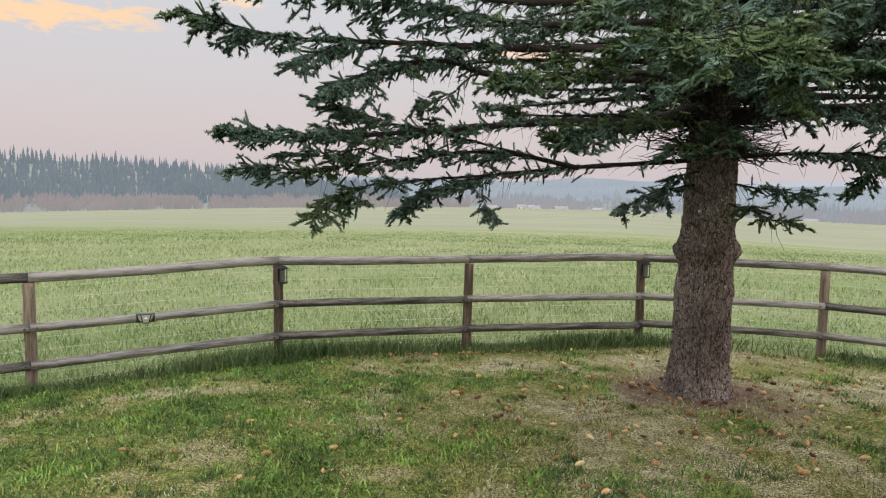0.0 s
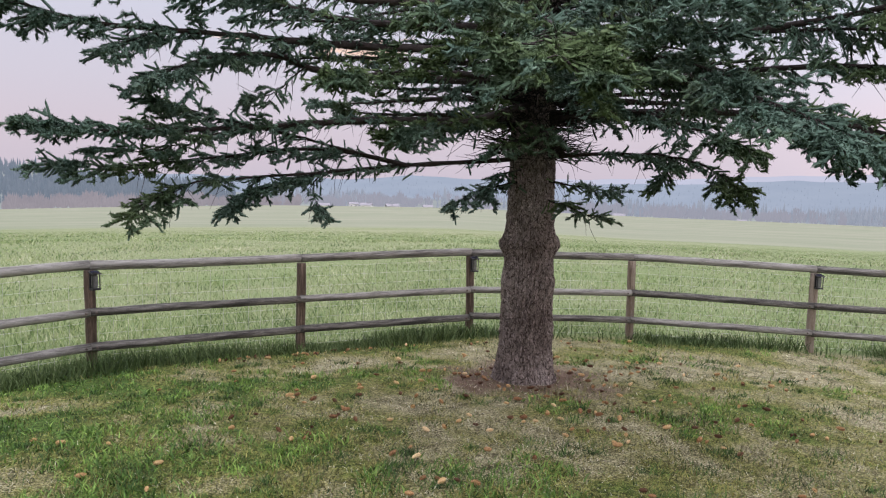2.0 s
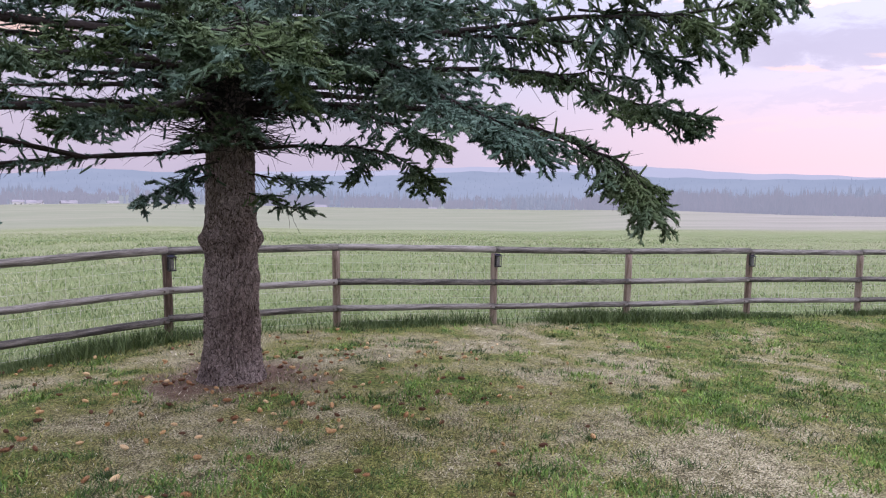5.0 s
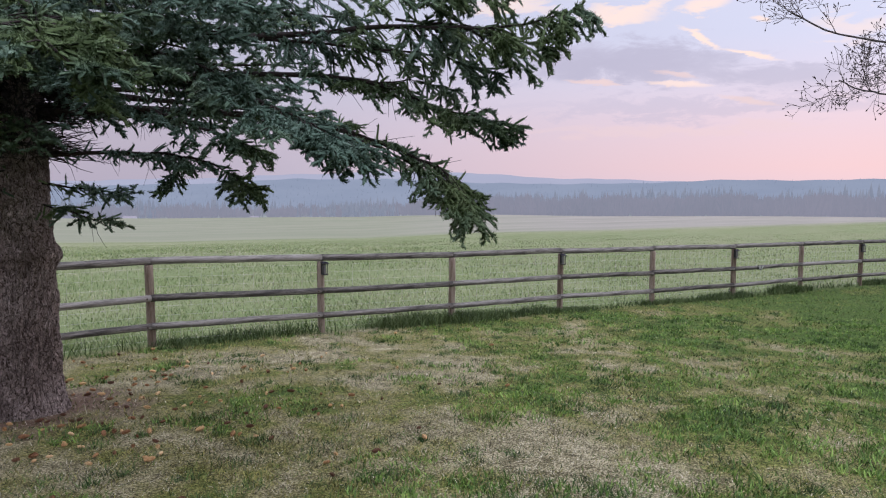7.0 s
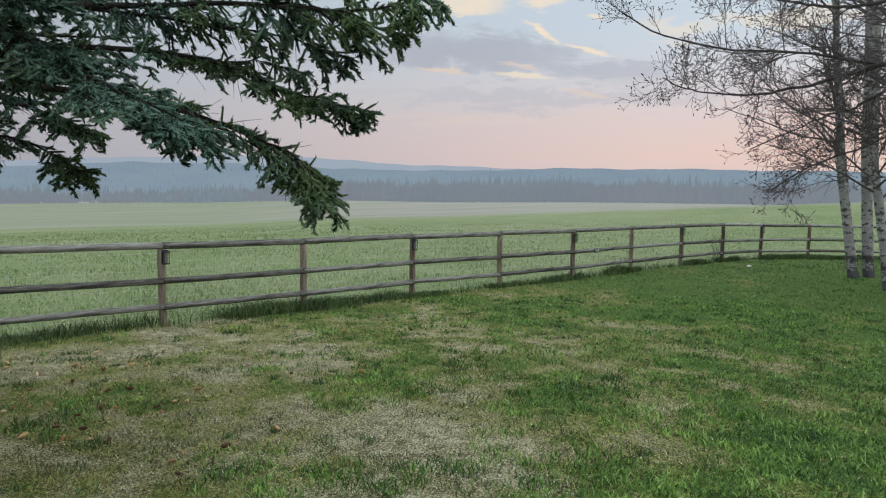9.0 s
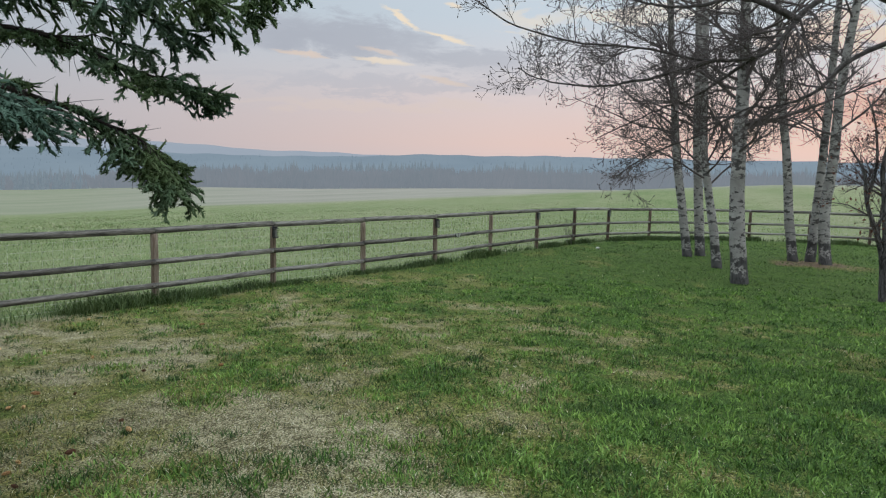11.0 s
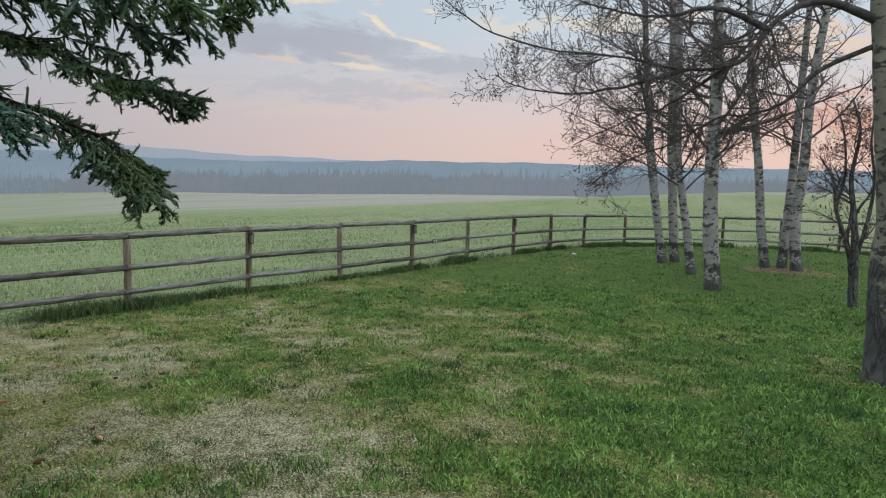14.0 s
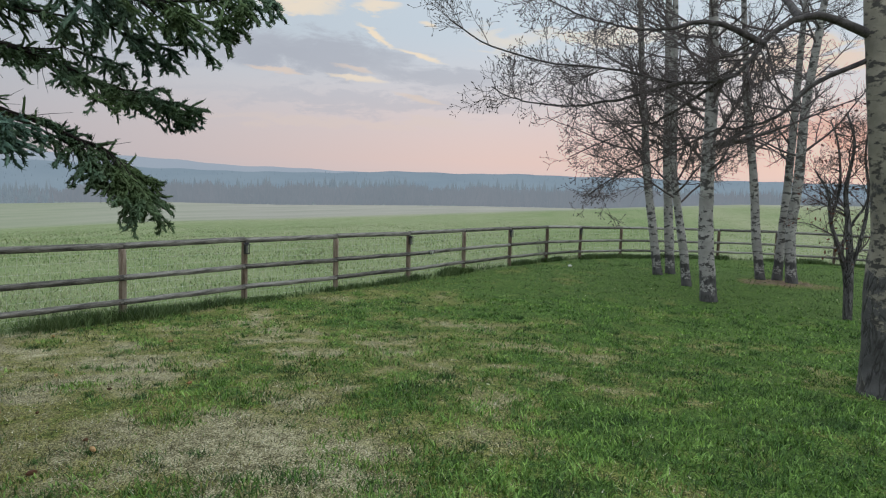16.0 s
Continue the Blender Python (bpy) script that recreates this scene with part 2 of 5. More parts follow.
def add_length(add, L, P):
    n = add("ShaderNodeVectorMath")
    n.operation = "LENGTH"
    L(P, n.inputs[0])
    return n.outputs["Value"]


def ground_material():
    mt = bpy.data.materials.new("turf_and_pasture")
    nt, add, m, mix, ramp = nodes_of(mt)
    L = nt.links.new
    tc = add("ShaderNodeTexCoord")
    P = tc.outputs["Object"]

    def tex(scale, detail=5.0, rough=0.6):
        n = add("ShaderNodeTexNoise", Scale=scale, Detail=detail, Roughness=rough)
        L(P, n.inputs["Vector"])
        return n.outputs[0]

    big, mid, small, grain = tex(0.05), tex(0.6), tex(7.0), tex(70.0, 3.0)
    soil = ramp(m("ADD", m("MULTIPLY", grain, 0.7), m("MULTIPLY", small, 0.3)), [(0.42, (0.052, 0.047, 0.022)), (0.5, (0.182, 0.168, 0.088)), (0.585, (0.43, 0.40, 0.26))])
    speck = m("ADD", m("MULTIPLY", grain, 0.55), m("MULTIPLY", tex(22.0, 4.0, 0.7), 0.45))
    olive = ramp(speck, [(0.40, (0.022, 0.025, 0.007)), (0.5, (0.118, 0.118, 0.030)), (0.60, (0.29, 0.28, 0.09))])
    fresh = ramp(speck, [(0.40, (0.009, 0.021, 0.004)), (0.5, (0.043, 0.082, 0.013)), (0.60, (0.120, 0.190, 0.038))])
    geo = add("ShaderNodeVertexColor")
    geo.layer_name = "lawn"
    chan = add("ShaderNodeSeparateColor")
    L(geo.outputs[0], chan.inputs[0])
    turf = mix(ramp(m("ADD", chan.outputs[1], m("MULTIPLY", m("SUBTRACT", small, 0.5), 0.8)), [(0.5, 0.0), (0.95, 1.0)]), olive, fresh)
    lawn = mix(ramp(m("ADD", m("MULTIPLY", chan.outputs[1], 0.7), m("MULTIPLY", small, 0.5)), [(0.36, 0.0), (0.70, 1.0)]), soil, turf)
    lawn = mix(m("MULTIPLY", chan.outputs[2], 0.85), lawn, ramp(grain, [(0.3, (0.045, 0.025, 0.018)), (0.7, (0.15, 0.09, 0.065))]))
    green = ramp(grain, [(0.3, (0.075, 0.115, 0.038)), (0.7, (0.19, 0.245, 0.10))])
    straw = ramp(grain, [(0.3, (0.17, 0.18, 0.095)), (0.7, (0.33, 0.33, 0.21))])
    mp = add("ShaderNodeMapping")
    mp.inputs["Scale"].default_value = (0.35, 1.6, 1)
    mp.inputs["Rotation"].default_value = (0, 0, 0.5)
    L(P, mp.inputs[0])
    st = add("ShaderNodeTexNoise", Scale=0.03, Detail=6.0, Roughness=0.6)
    L(mp.outputs[0], st.inputs["Vector"])
    pasture = mix(ramp(m("ADD", m("MULTIPLY", st.outputs[0], 0.7), m("MULTIPLY", mid, 0.3)), [(0.40, 0.0), (0.62, 0.85)]), green, straw)
    # past the fold: a paler dry field, with distance haze put into its colour
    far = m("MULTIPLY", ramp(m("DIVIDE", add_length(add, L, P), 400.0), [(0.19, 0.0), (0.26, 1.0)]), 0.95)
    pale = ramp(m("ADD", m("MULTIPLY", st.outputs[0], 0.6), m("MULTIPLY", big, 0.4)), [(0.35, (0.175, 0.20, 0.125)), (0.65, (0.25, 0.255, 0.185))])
    # beige stubble at the greater bearings, its tone with haze mixed in too
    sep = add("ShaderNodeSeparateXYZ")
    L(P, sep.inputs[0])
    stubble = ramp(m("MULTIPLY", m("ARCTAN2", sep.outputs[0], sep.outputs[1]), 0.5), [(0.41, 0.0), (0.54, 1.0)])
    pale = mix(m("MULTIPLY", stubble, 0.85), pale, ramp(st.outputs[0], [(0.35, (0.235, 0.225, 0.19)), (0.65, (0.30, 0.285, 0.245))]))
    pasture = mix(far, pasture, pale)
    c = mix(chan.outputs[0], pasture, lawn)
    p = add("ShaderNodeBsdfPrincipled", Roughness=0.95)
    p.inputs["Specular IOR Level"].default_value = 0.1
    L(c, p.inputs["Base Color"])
    bn = add("ShaderNodeBump", Strength=0.7, Distance=0.03)
    L(m("ADD", m("MULTIPLY", small, 0.6), m("MULTIPLY", grain, 0.4)), bn.inputs["Height"])
    L(bn.outputs[0], p.inputs["Normal"])
    out = add("ShaderNodeOutputMaterial")
    L(p.outputs[0], out.inputs[0])
    return mt


M_GROUND = ground_material()
M_LAWN = material("olive_lawn_blades", [(0.048, 0.050, 0.014), (0.168, 0.163, 0.042), (0.37, 0.36, 0.11)], 1.6, 14, rough=0.7, bump=0, random_shift=0.3, island=True, stops=(0.36, 0.66))
M_RICH = material("rich_lawn_blades", [(0.009, 0.028, 0.006), (0.044, 0.100, 0.014), (0.145, 0.24, 0.042)], 1.6, 14, rough=0.7, bump=0, random_shift=0.3, island=True, stops=(0.36, 0.66))
M_CLUMP = material("broad_grass", [(0.032, 0.080, 0.014), (0.105, 0.205, 0.035), (0.27, 0.42, 0.088)], 1.6, 14, rough=0.6, bump=0, random_shift=0.25, island=True, stops=(0.34, 0.68))
M_TUFT = material("dark_tuft_grass", [(0.018, 0.045, 0.012), (0.055, 0.115, 0.025), (0.13, 0.22, 0.05)], 1.6, 14, rough=0.7, bump=0, random_shift=0.3, island=True, stops=(0.36, 0.66))
M_DRY = material("dry_thatch", [(0.085, 0.079, 0.048), (0.31, 0.295, 0.20), (0.68, 0.65, 0.50)], 2, 20, rough=0.8, bump=0, random_shift=0.5, island=True, stops=(0.34, 0.68))
M_LONG = material("long_field_grass", [(0.06, 0.115, 0.028), (0.15, 0.23, 0.068), (0.28, 0.345, 0.135), (0.54, 0.55, 0.36)], 0.5, 9, rough=0.7, bump=0, random_shift=0.35, island=True, stops=(0.33, 0.72))
M_STRAW = material("pale_stubble", [(0.13, 0.135, 0.075), (0.26, 0.255, 0.155), (0.50, 0.48, 0.35)], 0.8, 9, rough=0.8, bump=0, random_shift=0.35, island=True, stops=(0.34, 0.68))
M_RANK = material("rank_fence_grass", [(0.030, 0.055, 0.016), (0.065, 0.11, 0.03), (0.14, 0.19, 0.07)], 0.9, 12, rough=0.7, bump=0, random_shift=0.3, island=True)


# ---------------------------------------------------------------- geometry helpers
RNG = np.random.default_rng(7)


def raw_mesh(name, V, F, mats, smooth=False):
    V, F = np.asarray(V, np.float32).reshape(-1, 3), np.asarray(F, np.int32)
    me = bpy.data.meshes.new(name)
    k = F.shape[1]
    me.vertices.add(len(V))
    me.vertices.foreach_set("co", V.ravel())
    me.loops.add(F.size)
    me.loops.foreach_set("vertex_index", F.ravel())
    me.polygons.add(len(F))
    me.polygons.foreach_set("loop_start", np.arange(0, F.size, k, dtype=np.int32))
    me.update(calc_edges=True)
    if smooth:
        me.polygons.foreach_set("use_smooth", np.ones(len(F), bool))
    for mm in (mats if isinstance(mats, (list, tuple)) else [mats]):
        me.materials.append(mm)
    return me


def child(name, me, parent, label=""):
    ob = new(name, me)
    ob.parent = parent
    return tagged(ob, label=label)


def part(name, bm, mat, parent, label="", smooth=False):
    me = bpy.data.meshes.new(name)
    bm.to_mesh(me)
    bm.free()
    me.materials.append(mat)
    if smooth:
        for p in me.polygons:
            p.use_smooth = True
    return child(name, me, parent, label)


def spot(az, d, el=None, z=0.0):
    """A place by its bearing, distance and slope as seen from the eye, or its height."""
    a = radians(az)
    return np.array((d * math.sin(a), d * math.cos(a), z if el is None else EYE + d * el))


def unit(v):
    return v / np.maximum(np.linalg.norm(v, axis=-1, keepdims=True), 1e-9)


def tube_batch(P, R, sides=5, first=0):
    """Round stems along many paths of equally many points. P (N, n, 3), R (N, n)."""
    N, n, _ = P.shape
    T = unit(np.gradient(P, axis=1))
    ref = np.where(np.abs(T[..., 2:3]) > 0.9, np.array((1.0, 0, 0)), np.array((0, 0, 1.0)))
    ref = np.broadcast_to(ref[:, :1], T.shape)
    U = unit(np.cross(T, ref))
    W = np.cross(T, U)
    a = np.arange(sides) * 2 * np.pi / sides
    V = P[:, :, None] + R[:, :, None, None] * (U[:, :, None] * np.cos(a)[:, None] + W[:, :, None] * np.sin(a)[:, None])
    base = first + np.arange(N)[:, None, None] * n * sides + np.arange(n - 1)[None, :, None] * sides
    s = np.arange(sides)
    s2 = (s + 1) % sides
    F = np.stack((base + s, base + s2, base + sides + s2, base + sides + s), -1)
    return V.reshape(-1, 3), F.reshape(-1, 4)


def smooth_path(points, n):
    """A soft line through a few places."""
    P = np.asarray(points, float)
    t = np.linspace(0, len(P) - 1, n)
    i = np.clip(t.astype(int), 0, len(P) - 2)
    u = (t - i)[:, None]
    Q = np.vstack((2 * P[0] - P[1], P, 2 * P[-1] - P[-2]))
    a, b, c, d = Q[i], Q[i + 1], Q[i + 2], Q[i + 3]
    return 0.5 * (2 * b + (c - a) * u + (2 * a - 5 * b + 4 * c - d) * u ** 2 + (3 * b - a - 3 * c + d) * u ** 3)


# ---------------------------------------------------------------- lie of the land
R_NEAR = np.array([0, 3, 6.7, 9, 12, 17, 22, 28, 31])
Z_NEAR = np.array([-1.65, -1.73, -1.97, -2.16, -2.30, -2.43, -2.50, -2.72, -2.76]) + EYE
AZ_C = np.array([-180, -90, -32, -17, 0, 14, 30, 45, 54, 64, 77, 87, 92, 100, 110, 135, 180])
EL_C = np.array([-0.06, -0.07, -0.071, -0.072, -0.069, -0.066, -0.072, -0.070, -0.062, -0.056, -0.044, -0.033, -0.027, -0.018, -0.014, -0.03, -0.06])
EL_E = np.array([-0.04, -0.045, -0.054, -0.047, -0.039, -0.037, -0.041, -0.040, -0.036, -0.037, -0.033, -0.031, -0.030, -0.03, -0.03, -0.03, -0.04])
R_CREST, R_EDGE = 95.0, 700.0


def land(x, y):
    x, y = np.asarray(x, float), np.asarray(y, float)
    r = np.hypot(x, y)
    az = np.degrees(np.arctan2(x, y))
    near = np.interp(r, R_NEAR, Z_NEAR)
    for k in (-1.2, 1.2):
        near = near + 0.5 * np.interp(np.abs(r + k), R_NEAR, Z_NEAR)
    near = near / 2
    c, e = np.interp(az, AZ_C, EL_C), np.interp(az, AZ_C, EL_E)
    lr = np.log(np.clip(r, 31, 6000))
    e0 = (Z_NEAR[-1] - EYE) / 31
    u = (lr - math.log(31)) / math.log(R_CREST / 31)
    v = np.clip((lr - math.log(R_CREST)) / math.log(R_EDGE / R_CREST), 0, 1)
    el = np.where(u < 1, e0 + (c - e0) * (1 - (1 - np.clip(u, 0, 1)) ** 1.6), c + (e - c) * v)
    far = EYE + np.maximum(r, 31) * (el - 0.006 * np.clip((r - R_EDGE) / 200, 0, 1))
    z = np.where(r < 31, near, far)
    z = z + np.interp(az, [-64, -31, -13, 2, 16, 29, 42, 60], [-0.2, -0.19, -0.06, -0.03, 0.07, 0.07, 0.02, 0.0]) * np.clip(r / 8.5, 0, 1) ** 2 * np.clip((40 - r) / 20, 0, 1)
    return z + 0.012 * np.sin(x * 1.7 + np.sin(y * 1.1)) * np.cos(y * 1.9) * np.clip(r / 3, 0, 1)


# fence posts by bearing and distance
POSTS = [(-64, 9.2), (-47.5, 8.6), (-30.76, 8.1), (-13.25, 8.35), (2.1, 8.9), (15.96, 9.55), (28.88, 10.2), (41.78, 10.94), (52.4, 12.05), (61.2, 13.58), (68.39, 15.27), (74.28, 17.25), (78.81, 19.37),
         (82.52, 21.58), (85.49, 23.87), (88.13, 26.1), (91.28, 27.9), (94.95, 29.2), (98.54, 30.2), (102.5, 30.8), (106.3, 30.9), (110.5, 30.6), (115, 30)]
POST_XY = np.array([spot(a, d)[:2] for a, d in POSTS])


def fence_r(az):
    return np.interp(az, [-180, -90] + [a for a, _ in POSTS] + [140, 180], [12, 10] + [d for _, d in POSTS] + [20, 14])


def vnoise(x, y, scale, seed):
    """Smooth value noise, 0 to 1."""
    tab = np.random.default_rng(seed).random((128, 128))
    u, v = np.asarray(x) / scale, np.asarray(y) / scale
    i, j = np.floor(u).astype(int), np.floor(v).astype(int)
    a, b = u - i, v - j
    a, b = a * a * (3 - 2 * a), b * b * (3 - 2 * b)
    i0, j0, i1, j1 = i % 128, j % 128, (i + 1) % 128, (j + 1) % 128
    return (tab[i0, j0] * (1 - a) + tab[i1, j0] * a) * (1 - b) + (tab[i0, j1] * (1 - a) + tab[i1, j1] * a) * b


TREE_XY = spot(20.65, 7.0)[:2]


CLUMP_XY = spot(102.9, 21.3)[:2]


def bare_soil(x, y):
    """Trodden earth round the spruce's foot and under the clump of birches."""
    n = (vnoise(x, y, 0.3, 9) - 0.5) * 1.6
    a = 2.3 - np.hypot(x - TREE_XY[0], y - TREE_XY[1]) / 0.42 + n
    b = 1.5 - np.hypot((x - CLUMP_XY[0]) / 1.1, y - CLUMP_XY[1]) / 0.75 + n
    return np.clip(np.maximum(a, b), 0, 1)


def lush(x, y):
    """How green and thick the lawn grows: thin and dry under the spruce, rich beyond it."""
    az, r = np.degrees(np.arctan2(x, y)), np.hypot(x, y)
    f = fence_r(az)
    g = np.interp(az, [-90, -40, -10, 6, 20, 45, 58, 72, 88, 100, 120], [0.92, 0.92, 0.74, 0.54, 0.44, 0.44, 0.52, 0.66, 0.86, 1.0, 1.05])
    g = g + np.clip((r - 8.5) / 8, 0, 1) * np.clip((az - 40) / 20, 0, 1) * 0.3
    g = g + 0.25 * np.clip(1 - (f - r) / 1.3, 0, 1) * (az < 40)
    g = g - 0.75 * np.clip(1 - np.abs(f - 1.35 - r) / 0.55, 0, 1) * np.clip(1 - np.abs(az + 21) / 11, 0, 1)
    g = g - 0.42 * np.clip(1 - np.abs(az - 64) / 26, 0, 1) * np.clip((7.5 - r) / 3.5, 0, 1)
    n = 0.55 * vnoise(x, y, 0.85, 3) + 0.45 * vnoise(x, y, 0.28, 4)
    n = 0.75 * n + 0.25 * vnoise(x, y, 0.11, 6)
    g = g + (n - 0.5) * 1.75
    return np.clip(g, 0, 1) * (1 - 0.9 * bare_soil(x, y))


def build_ground():
    az = np.radians(np.arange(0, 360, 0.9))
    r = np.concatenate((np.linspace(0.3, 12, 90), np.geomspace(12.3, 34, 40), np.geomspace(36, 700, 60), np.geomspace(760, 4800, 12)))
    A, Rr = np.meshgrid(az, r)
    X, Y = Rr * np.sin(A), Rr * np.cos(A)
    Z = land(X, Y)
    V = np.vstack((np.stack((X, Y, Z), -1).reshape(-1, 3), [(0, 0, float(land(0, 0)))]))
    n, k = len(r), len(az)
    i, j = np.meshgrid(np.arange(n - 1), np.arange(k), indexing="ij")
    j2 = (j + 1) % k
    F = np.stack((i * k + j, (i + 1) * k + j, (i + 1) * k + j2, i * k + j2), -1).reshape(-1, 4)
    cap = np.array([(q, (q + 1) % k, len(V) - 1, len(V) - 1) for q in range(k)])
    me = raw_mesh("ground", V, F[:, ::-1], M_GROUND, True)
    bm = bmesh.new()
    bm.from_mesh(me)
    bm.verts.ensure_lookup_table()
    for a, b, c, _ in cap:
        bm.faces.new((bm.verts[a], bm.verts[c], bm.verts[b])).smooth = True
    bmesh.ops.recalc_face_normals(bm, faces=bm.faces)
    bm.to_mesh(me)
    bm.free()
    co = np.empty(len(me.vertices) * 3, np.float32)
    me.vertices.foreach_get("co", co)
    co = co.reshape(-1, 3)
    f = fence_r(np.degrees(np.arctan2(co[:, 0], co[:, 1])))
    inside = np.clip((f - np.hypot(co[:, 0], co[:, 1])) / 0.5 + 0.5, 0, 1)
    layer = me.color_attributes.new("lawn", "FLOAT_COLOR", "POINT")
    layer.data.foreach_set("color", np.stack((inside, lush(co[:, 0], co[:, 1]), bare_soil(co[:, 0], co[:, 1]), np.ones_like(inside)), -1).astype(np.float32).ravel())
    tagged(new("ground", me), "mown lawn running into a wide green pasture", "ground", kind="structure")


build_ground()


# ---------------------------------------------------------------- fence
def wobble_tube(length, radius, sides, rings, seed, taper=0.0):
    """A slightly crooked round timber along +x from 0 to length, with closed ends."""
    g = np.random.default_rng(seed)
    t = np.linspace(0, 1, rings)
    bend = np.cumsum(g.normal(0, 0.0025, (rings, 2)), 0)
    bend -= bend[0] + (bend[-1] - bend[0]) * t[:, None]
    rad = radius * (1 - taper * t) * (1 + g.normal(0, 0.012, rings))
    a = np.arange(sides) * 2 * np.pi / sides
    lump = 1 + 0.02 * np.sin(2 * a + g.uniform(0, 6)) + 0.015 * np.sin(3 * a + g.uniform(0, 6))
    bm = bmesh.new()
    loops = []
    for i in range(rings):
        loops.append([bm.verts.new((t[i] * length, bend[i, 0] + rad[i] * lump[k] * math.cos(a[k]), bend[i, 1] + rad[i] * lump[k] * math.sin(a[k]))) for k in range(sides)])
    for i in range(rings - 1):
        for k in range(sides):
            f = bm.faces.new((loops[i][k], loops[i][(k + 1) % sides], loops[i + 1][(k + 1) % sides], loops[i + 1][k]))
            f.smooth = True
    bm.faces.new(loops[0][::-1])
    bm.faces.new(loops[-1])
    bmesh.ops.recalc_face_normals(bm, faces=bm.faces)
    return bm


def along(a, b):
    """Pose with +x from a to b."""
    a, b = Vector(a), Vector(b)
    return Matrix.Translation(a) @ (b - a).to_track_quat("X", "Z").to_matrix().to_4x4()


RAIL_H = (1.165, 0.665, 0.285)
RAIL_R = 0.049
POST_R = 0.058
FENCE = tagged(new("fence"), "weathered three-rail round timber fence with wire mesh", "fence")
POST_Z = [float(land(*p)) for p in POST_XY]


def build_fence():
    for i, ((px, py), z) in enumerate(zip(POST_XY, POST_Z)):
        bm = wobble_tube(1.36, POST_R, 14, 9, 100 + i, 0.03)
        for v in bm.verts:
            v.co = Vector((v.co.y, v.co.z, v.co.x))
        ob = part("post", bm, M_POST, FENCE, "upright round timber post")
        ob.matrix_basis = pose(px, py, z - 0.25, RNG.normal(0, 0.5), RNG.normal(0, 0.5), RNG.uniform(0, 360))
    inward = []
    for p in POST_XY:
        inward.append(-p / np.linalg.norm(p))
    for i in range(len(POSTS) - 1):
        a, b = POST_XY[i], POST_XY[i + 1]
        for k, h in enumerate(RAIL_H):
            off = 0.0 if k == 0 else POST_R + RAIL_R * 0.55
            A = np.array((*(a + inward[i] * off), POST_Z[i] + h + RNG.normal(0, 0.006)))
            B = np.array((*(b + inward[i + 1] * off), POST_Z[i + 1] + h + RNG.normal(0, 0.006)))
            ln = float(np.linalg.norm(B - A))
            bm = wobble_tube(ln - 0.006, RAIL_R * (1.04 if k == 0 else 0.94), 14, 12, 300 + i * 3 + k)
            ob = part("rail", bm, M_RAIL, FENCE)
            ob.matrix_basis = along(A, B)
            if k:
                for q, end in ((0.06, A), (-0.06, B)):
                    bolt = bmesh.new()
                    bmesh.ops.create_cone(bolt, cap_ends=True, segments=8, radius1=0.014, radius2=0.011, depth=0.02)
                    bo = part("bolt", bolt, M_BOLT, FENCE, "rusty carriage bolt")
                    d = (B - A) / ln
                    side = np.array((*inward[i], 0.0))
                    c = end + d * q + side * (RAIL_R + 0.002)
                    bo.matrix_basis = Matrix.Translation(c) @ Vector(side).to_track_quat("Z", "Y").to_matrix().to_4x4()
        # wire mesh stapled to the outer side
        wires = []
        A2 = np.array((*(a - inward[i] * (POST_R + 0.004)), POST_Z[i]))
        B2 = np.array((*(b - inward[i + 1] * (POST_R + 0.004)), POST_Z[i + 1]))
        ln = np.linalg.norm(B2 - A2)
        for h in (0.06, 0.16, 0.27, 0.40, 0.53, 0.67, 0.80, 0.93, 1.05):
            wires.append((A2 + (0, 0, h), B2 + (0, 0, h)))
        for q in np.arange(0.075, ln, 0.15):
            c = A2 + (B2 - A2) * q / ln
            wires.append((c + (0, 0, 0.06), c + (0, 0, 1.05)))
        P = np.array([(s, e) for s, e in wires])
        V, F = tube_batch(P, np.full((len(P), 2), 0.0015), 3)
        child("wire_mesh", raw_mesh("wire_mesh", V, F, M_WIRE), FENCE, "thin galvanised wire mesh")


build_fence()


# ---------------------------------------------------------------- spruce
TREE = spot(20.65, 7.0)
TREE[2] = float(land(TREE[0], TREE[1]))


